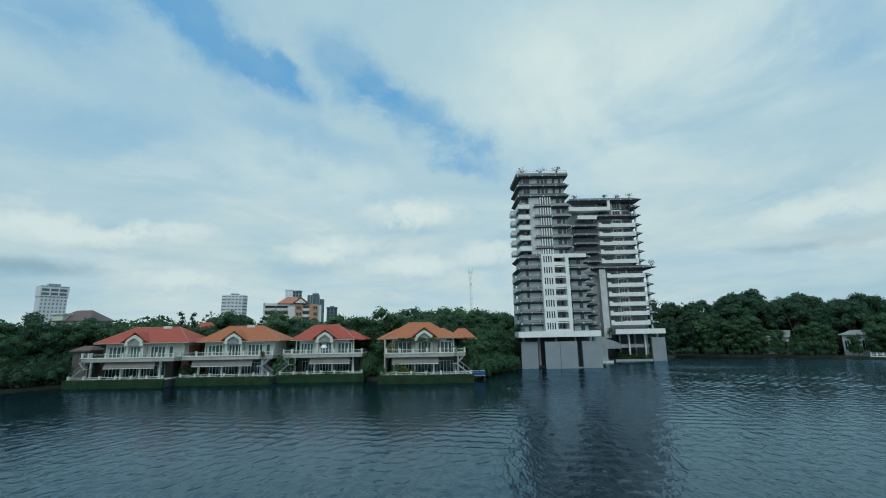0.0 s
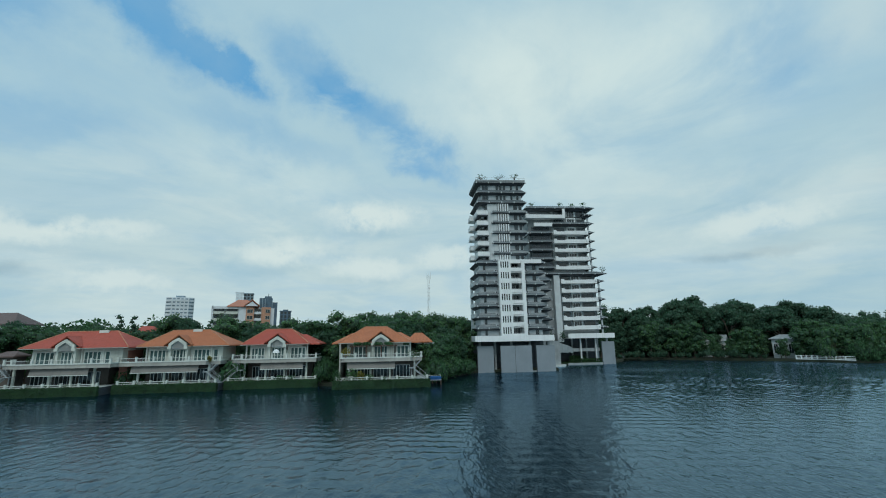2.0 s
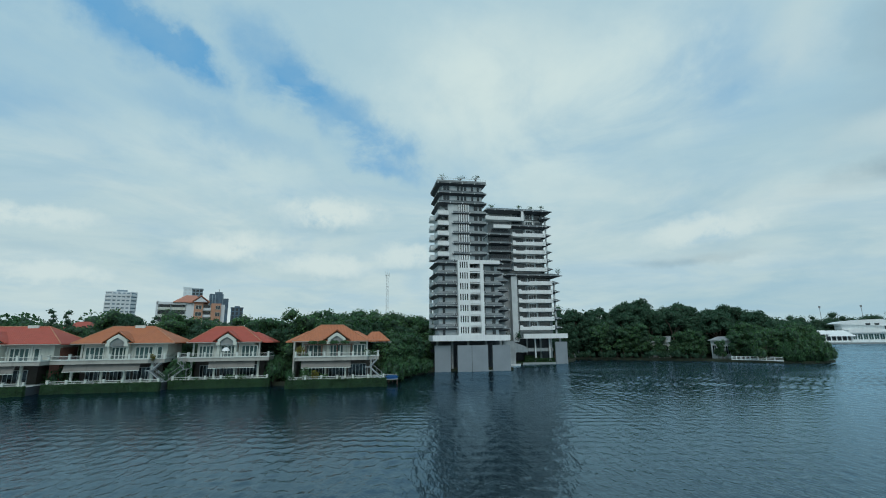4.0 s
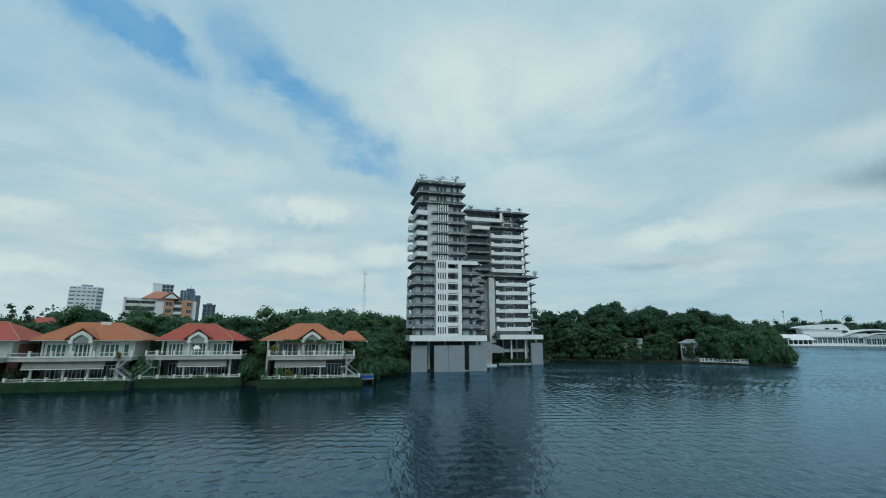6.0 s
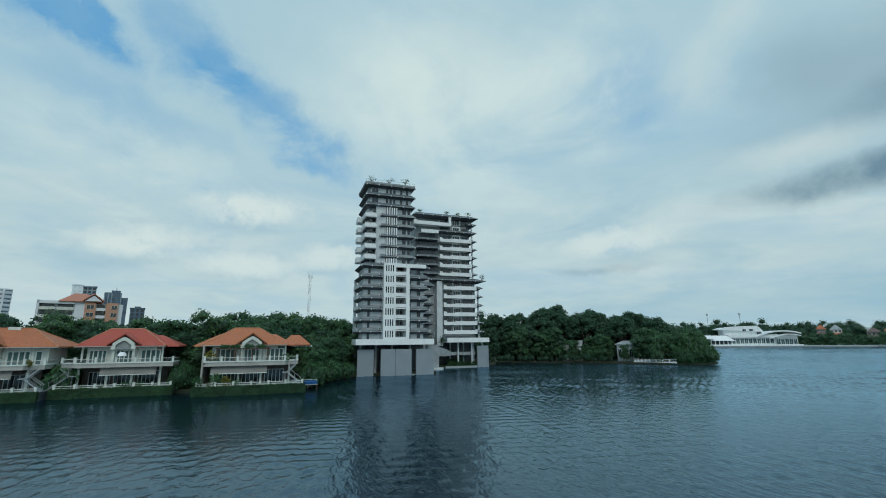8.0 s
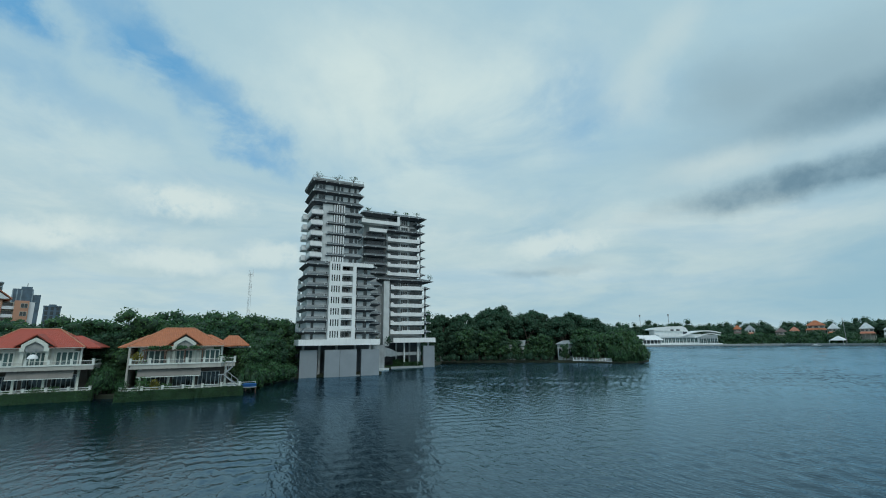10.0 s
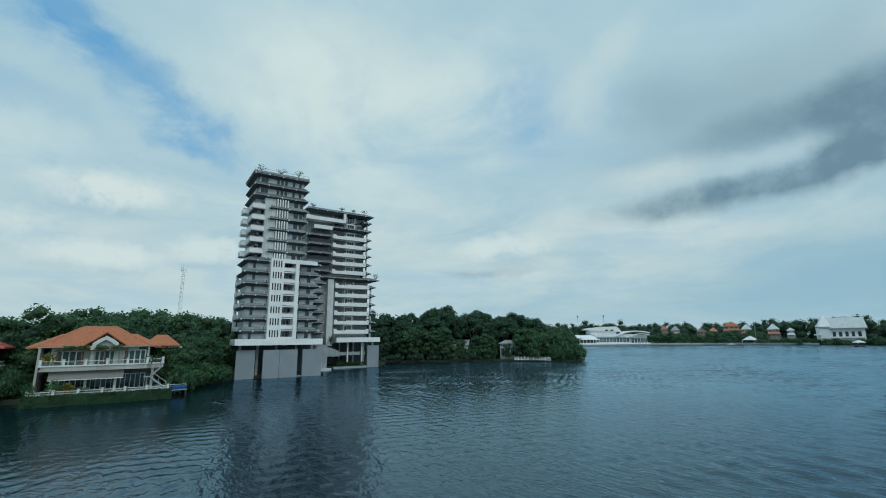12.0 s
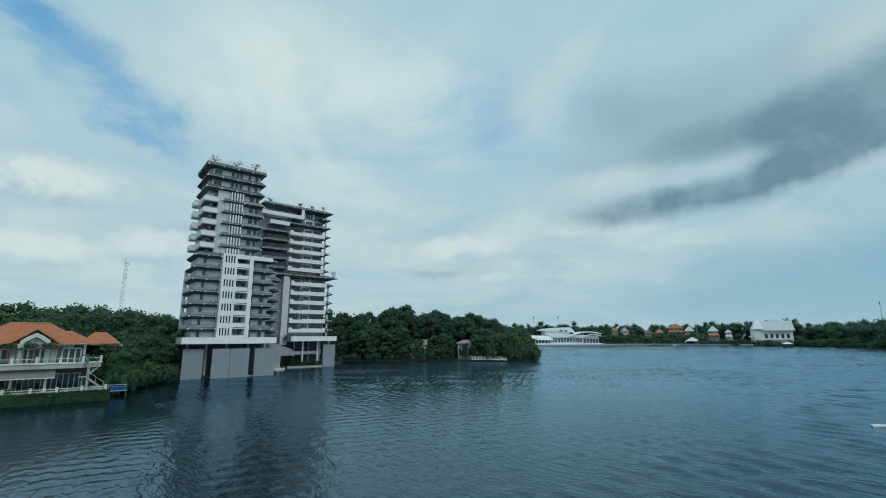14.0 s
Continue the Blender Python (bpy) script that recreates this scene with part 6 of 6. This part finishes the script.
for i in range(6):
    bm.faces.new((lo[i], lo[(i + 1) % 6], hi[(i + 1) % 6], hi[i]))
part("hull", bm, BLUE, boat)
bm = bmesh.new()
rim = [bm.verts.new((x * 1.03, y * 1.03, 0.34)) for x, y in o]
top = [bm.verts.new((-0.7, 0, 0.55)), bm.verts.new((0.8, 0, 0.5))]
for i, j, t2 in ((0, 1, (0,)), (1, 2, (1, 0)), (2, 3, (1,)), (3, 4, (1,)), (4, 5, (0, 1)), (5, 0, (0,))):
    bm.faces.new([rim[i], rim[j], *[top[t] for t in t2]])
part("cover", bm, BLUE, boat, "bright blue boat cover")

dock = thing("lake_railing", 130, 132, 0.0, "white timber landing with a low railing at the water", "railing")
DK = [(-1.5, 5.0), (1.5, 0.5), (5.5, -8.0)]
for (x0, y0), (x1, y1) in zip(DK, DK[1:]):
    bm = bmesh.new()
    tube(bm, (x0, y0, 0.75), (x1, y1, 0.75), 0.28, sides=4)
    part("deck_edge", bm, PALE, dock)
    for z in (1.35, 1.85):
        part("rail", tube(bmesh.new(), (x0, y0, z), (x1, y1, z), 0.08, sides=4), WHITE, dock)
    for k in range(4):
        f = k / 4
        px, py = x0 + (x1 - x0) * f, y0 + (y1 - y0) * f
        part("post", boxes((px - 0.13, px + 0.13, py - 0.13, py + 0.13, -0.4, 2.0)), WHITE, dock)
cottage("cottage", "white cottage half hidden by trees on the point", 118.2, 161.5, 8, 6, 6.0, 2.0, WHITE, GREY, -44, group="cottages on the point", gable=True)
cottage("cottage", "pale boathouse with open verandah among trees", 131.5, 144.5, 6.5, 5, 6.4, 1.6, PALE, GREY, -57, group="cottages on the point")
cottage("cottage", "white cottage half hidden by trees on the point", 88, 176, 6, 5, 6.2, 1.5, PALE, BROWN_TILE, -25, group="cottages on the point")

# ---------------------------------------------------------------- far shore
quay = [(412, 351), (427, 342), (497, 300), (542, 261), (549, 202), (541.5, 155)]
for (x0, y0), (x1, y1) in zip(quay, quay[1:]):
    ln = math.hypot(x1 - x0, y1 - y0)
    q = thing("quay", x0, y0, 0, "pale concrete quay wall along the far shore", "quay wall", "far quay walls", math.degrees(math.atan2(y1 - y0, x1 - x0)))
    part("wall", boxes((0, ln, -1.2, 0.4, -0.4, 1.3)), GREY, q)
    part("coping", boxes((0, ln, -1.6, 0.6, 1.3, 1.9)), PALE, q)
    for k in range(int(ln / 13)):
        part("bollard", boxes((k * 13 + 3, k * 13 + 3.4, -1.3, -0.9, 1.9, 2.9)), PALE, q)

club = thing("clubhouse", 427, 343.5, 0, "white lakeside clubhouse with curved roofs and glass front", "clubhouse", "", math.degrees(math.atan2(-42, 70)))
part("terrace", boxes((-18, 84, -1.0, 22, -0.4, 1.6)), PALE, club)
part("pavilion_wall", boxes((-17, 19, 5, 18, 1.6, 9.6)), SHADOWY, club)
bm = bmesh.new()
frustum(bm, (-20, 2.5, -0.5, 19, ), 8.8, (-17, 0.5, 3, 17), 12.6)
part("pavilion_roof", bm, WHITE, club)
bm = bmesh.new()
frustum(bm, (1.0, 22, -1.5, 19), 7.0, (2.0, 15, 4, 17), 12.4)
part("pavilion_roof", bm, WHITE, club, "white hipped pavilion roof")
for k in range(10):
    part("column", boxes((-17 + 4 * k, -16.3 + 4 * k, 0, 0.7, 1.6, 8.8)), WHITE, club)
part("parapet", boxes((-17, 21, -0.8, -0.4, 1.6, 3.2)), WHITE, club)
part("hall_wall", boxes((20, 62, 5, 24, 1.6, 12.0)), WHITE, club)
for k in range(10):
    window(club, 21 + 4.0 * k, 24.6 + 4.0 * k, 4.95, 3.8, 9.2, 1, WHITE, TEAL_GLASS, bars=0.25)
part("hall_fascia", boxes((18, 64, 2.5, 24.5, 10.0, 13.0)), WHITE, club)
part("upper_storey", boxes((16, 48, 9, 24, 13.0, 19.0)), WHITE, club)
bm = prism(bmesh.new(), [(10.5, 18.6), (13.5, 18.0), (52.5, 15.8), (52.5, 16.4), (49.5, 20.6), (46, 22.2), (30, 21.8), (16, 20.4)], 6.5, 25)
part("upper_roof", bm, WHITE, club, "white sculpted upper roof")
for x0, x1 in ((33, 36.5), (39.5, 43)):
    window(club, x0, x1, 6.45, 16.9, 18.6, 0, SHADOWY)
part("stair_tower", boxes((47.5, 51.5, 8, 14, 13, 20.2)), SHADOWY, club)
arch = [(42 + 42.5 * k / 14, 9.8 + 7.2 * math.sin(math.pi * (0.04 + 0.74 * k / 14)) ** 0.9) for k in range(15)]
bm = prism(bmesh.new(), arch + [(x, z - 1.1) for x, z in arch[::-1]], 0.5, 22)
part("arched_roof", bm, WHITE, club, "white arched roof")
arch2 = [(55 + 27 * k / 10, 8.6 + 5.0 * math.sin(math.pi * (0.06 + 0.70 * k / 10))) for k in range(11)]
part("arched_canopy", prism(bmesh.new(), arch2 + [(x, z - 0.9) for x, z in arch2[::-1]], -3.0, 0.5), WHITE, club)
part("arch_wall", boxes((62, 82, 4, 20, 1.6, 12)), PALE, club)
for k in range(5):
    window(club, 62.5 + 3.9 * k, 66 + 3.9 * k, 3.95, 2.6, 8.4, 1, WHITE, TEAL_GLASS, bars=0.25)
part("parapet", boxes((21, 84, -0.8, -0.4, 1.6, 3.0)), WHITE, club)

chapel = thing("boathouse_hall", 539.5, 156.5, 0.6, "white hall with a steep pale roof and pointed gable", "hall", "", math.degrees(math.atan2(-37, 17)))
part("wall", boxes((4, 38, 6, 18, 0, 16)), WHITE, chapel)
part("roof", side_prism(bmesh.new(), [(3.0, 14.6), (12, 24.4), (21, 14.6), (21, 15.2), (12, 25.0), (3.0, 15.2)], 6, 39.5), PALE, chapel, "steep pale grey roof")
part("gable_wall", side_prism(bmesh.new(), [(4, 15), (20, 15), (12, 23.8)], 37.5, 38.2), WHITE, chapel)
bm = bmesh.new()
base = [bm.verts.new(p) for p in ((3, 1.5, 16.5), (13.5, 1.5, 16.5), (13.5, 14, 16.5), (3, 14, 16.5))]
tip = bm.verts.new((9.5, 8, 28.6))
bm.faces.new(base[::-1])
for i in range(4):
    bm.faces.new((base[i], base[(i + 1) % 4], tip))
part("spire_roof", bm, WHITE, chapel, "white pointed roof")
part("porch", boxes((4.5, 12, 3, 6, 0, 16.5)), WHITE, chapel)
part("porch_roof", boxes((0.5, 5.5, 2, 8, 8.4, 9.6)), WHITE, chapel)
for k in range(5):
    window(chapel, 14 + 4.6 * k, 17 + 4.6 * k, 5.95, 6.8, 12.0, 0, WHITE, GLASS, bars=0.3)
part("balcony", boxes((12, 37, 3.8, 6, 5.6, 7.0)), WHITE, chapel)

VILLAS = "villas on the far shore"


def villa(az, away, w, eave, top, wall, roof, skirt, label):
    """A far two-storey villa facing the lake: body, steep hipped roof, tiled verandah roof, framed windows. az: degrees east of +y."""
    a = radians(az)
    c = thing("villa", away * math.sin(a), away * math.cos(a), 0.7, label, "house", VILLAS, -az)
    part("wall", boxes((-w / 2, w / 2, 0, 9, 0, eave)), wall, c)
    part("roof", hip_roof(bmesh.new(), -w / 2 - 0.9, w / 2 + 0.9, -0.9, 9.9, eave + 0.2, -w * 0.08, w * 0.08, 4.5, top, 0.4), roof, c)
    low = eave - 5.0
    part("verandah_roof", frustum(bmesh.new(), (-w * 0.62, w * 0.62, -4.2, 0), low, (-w * 0.5, w * 0.5, -0.6, 0), low + 2.0), skirt, c, "tiled verandah roof")
    for k in range(4):
        px = -w * 0.58 + w * 1.16 * k / 3
        part("verandah_post", boxes((px - 0.2, px + 0.2, -4.0, -3.6, 0, low)), CREAM, c)
    for k in range(3):
        px = -w / 2 + w * (k + 0.5) / 3
        window(c, px - w * 0.11, px + w * 0.11, -0.02, eave - 2.6, eave - 0.7, 1)
    return c


villa(60.5, 628, 7, 17.6, 22.1, BEIGE, ORANGE_TILE, BROWN_TILE, "cream villa with a low ochre tile roof among far trees")
villa(61.6, 622, 9, 16.6, 21.6, WHITE, GREY, SALMON_TILE, "white villa with a pale pointed roof and salmon verandah")
villa(64.2, 628, 10, 13.6, 18.1, BEIGE, BROWN_TILE, BROWN_TILE, "shaded villa with brown tiled roofs among far trees")
villa(65.3, 632, 8, 14.6, 19.1, BEIGE, SALMON_TILE, BROWN_TILE, "small villa with a salmon roof among far trees")
villa(67.0, 636, 15, 20.1, 25.6, BEIGE, RUST_TILE, RUST_TILE, "villa with a broad orange tile roof among far trees")
villa(68.3, 626, 9, 16.1, 21.6, BEIGE, PALE, RUST_TILE, "villa with a pale pointed roof over a red verandah")
villa(70.6, 628, 10, 15.6, 21.6, BEIGE, PALE, SALMON_TILE, "beige villa with a pale pointed roof and orange verandah")
villa(72.0, 636, 6, 14.1, 17.1, WHITE, PALE, PALE, "small white garden house among far trees")
lamp_a = radians(69.05)
lamp = thing("street_lamp", 566 * math.sin(lamp_a), 566 * math.cos(lamp_a), 0.7, "tall slender lamp post on the far quay", "street lamp")
part("pole", tube(bmesh.new(), (0, 0, 0), (0, 0, 24), 0.3, 0.18, 6), STEEL, lamp)
part("lamp_head", boxes((-0.9, 0.9, -0.4, 0.4, 23.6, 24.6)), WHITE, lamp)
tent = thing("marquee", 551.5, 217, 0.7, "white peaked marquee on the far shore", "tent")
bm = bmesh.new()
frustum(bm, (-6, 6, -6, 6), 4.2, (-0.4, 0.4, -0.4, 0.4), 8.6)
part("canopy", bm, WHITE, tent)
for sx in (-5.6, 5.6):
    for sy in (-5.6, 5.6):
        part("leg", boxes((sx - 0.15, sx + 0.15, sy - 0.15, sy + 0.15, 0, 4.2)), WHITE, tent)
gz = thing("floating_gazebo", 467.8, 108.7, 0.0, "dark floating gazebo with a white roof on the lake", "gazebo")
part("float", boxes((-3, 3, -3, 3, -0.3, 0.6)), SHADOWY, gz)
part("bench", boxes((-2.4, 2.4, 0.8, 2.2, 0.6, 2.2)), SHADOWY, gz)
for sx in (-2.4, 2.4):
    for sy in (-2.4, 2.4):
        part("post", boxes((sx - 0.15, sx + 0.15, sy - 0.15, sy + 0.15, 0.6, 3.4)), BROWN, gz)
bm = bmesh.new()
frustum(bm, (-3.4, 3.4, -3.4, 3.4), 3.2, (-0.7, 0.7, -0.7, 0.7), 4.9)
part("roof", bm, WHITE, gz)
for x, y, l2, turn in ((536, 230, 8, -70), (66.4, 8.0, 2.9, -62)):
    s = l2 / 9
    b = thing("motor_boat", x, y, 0, "small white boat lying on the lake", "boat", "white boats", turn)
    bm = bmesh.new()
    oo = [(-4.5, -1.2), (2.5, -1.3), (4.5, 0), (2.5, 1.3), (-4.5, 1.2)]
    lo = [bm.verts.new((px * s * 0.9, py * s * 0.7, -0.2 * s)) for px, py in oo]
    hi = [bm.verts.new((px * s, py * s * (1 if l2 > 5 else 0.5), 0.9 * s * (1 if l2 > 5 else 0.6))) for px, py in oo]
    bm.faces.new(lo[::-1])
    bm.faces.new(hi)
    for i in range(5):
        bm.faces.new((lo[i], lo[(i + 1) % 5], hi[(i + 1) % 5], hi[i]))
    part("hull", bm, WHITE, b)
    if l2 > 5:
        part("cabin", boxes((-2 * s, 1.2 * s, -0.8 * s, 0.8 * s, 0.9 * s, 2.0 * s)), WHITE, b)
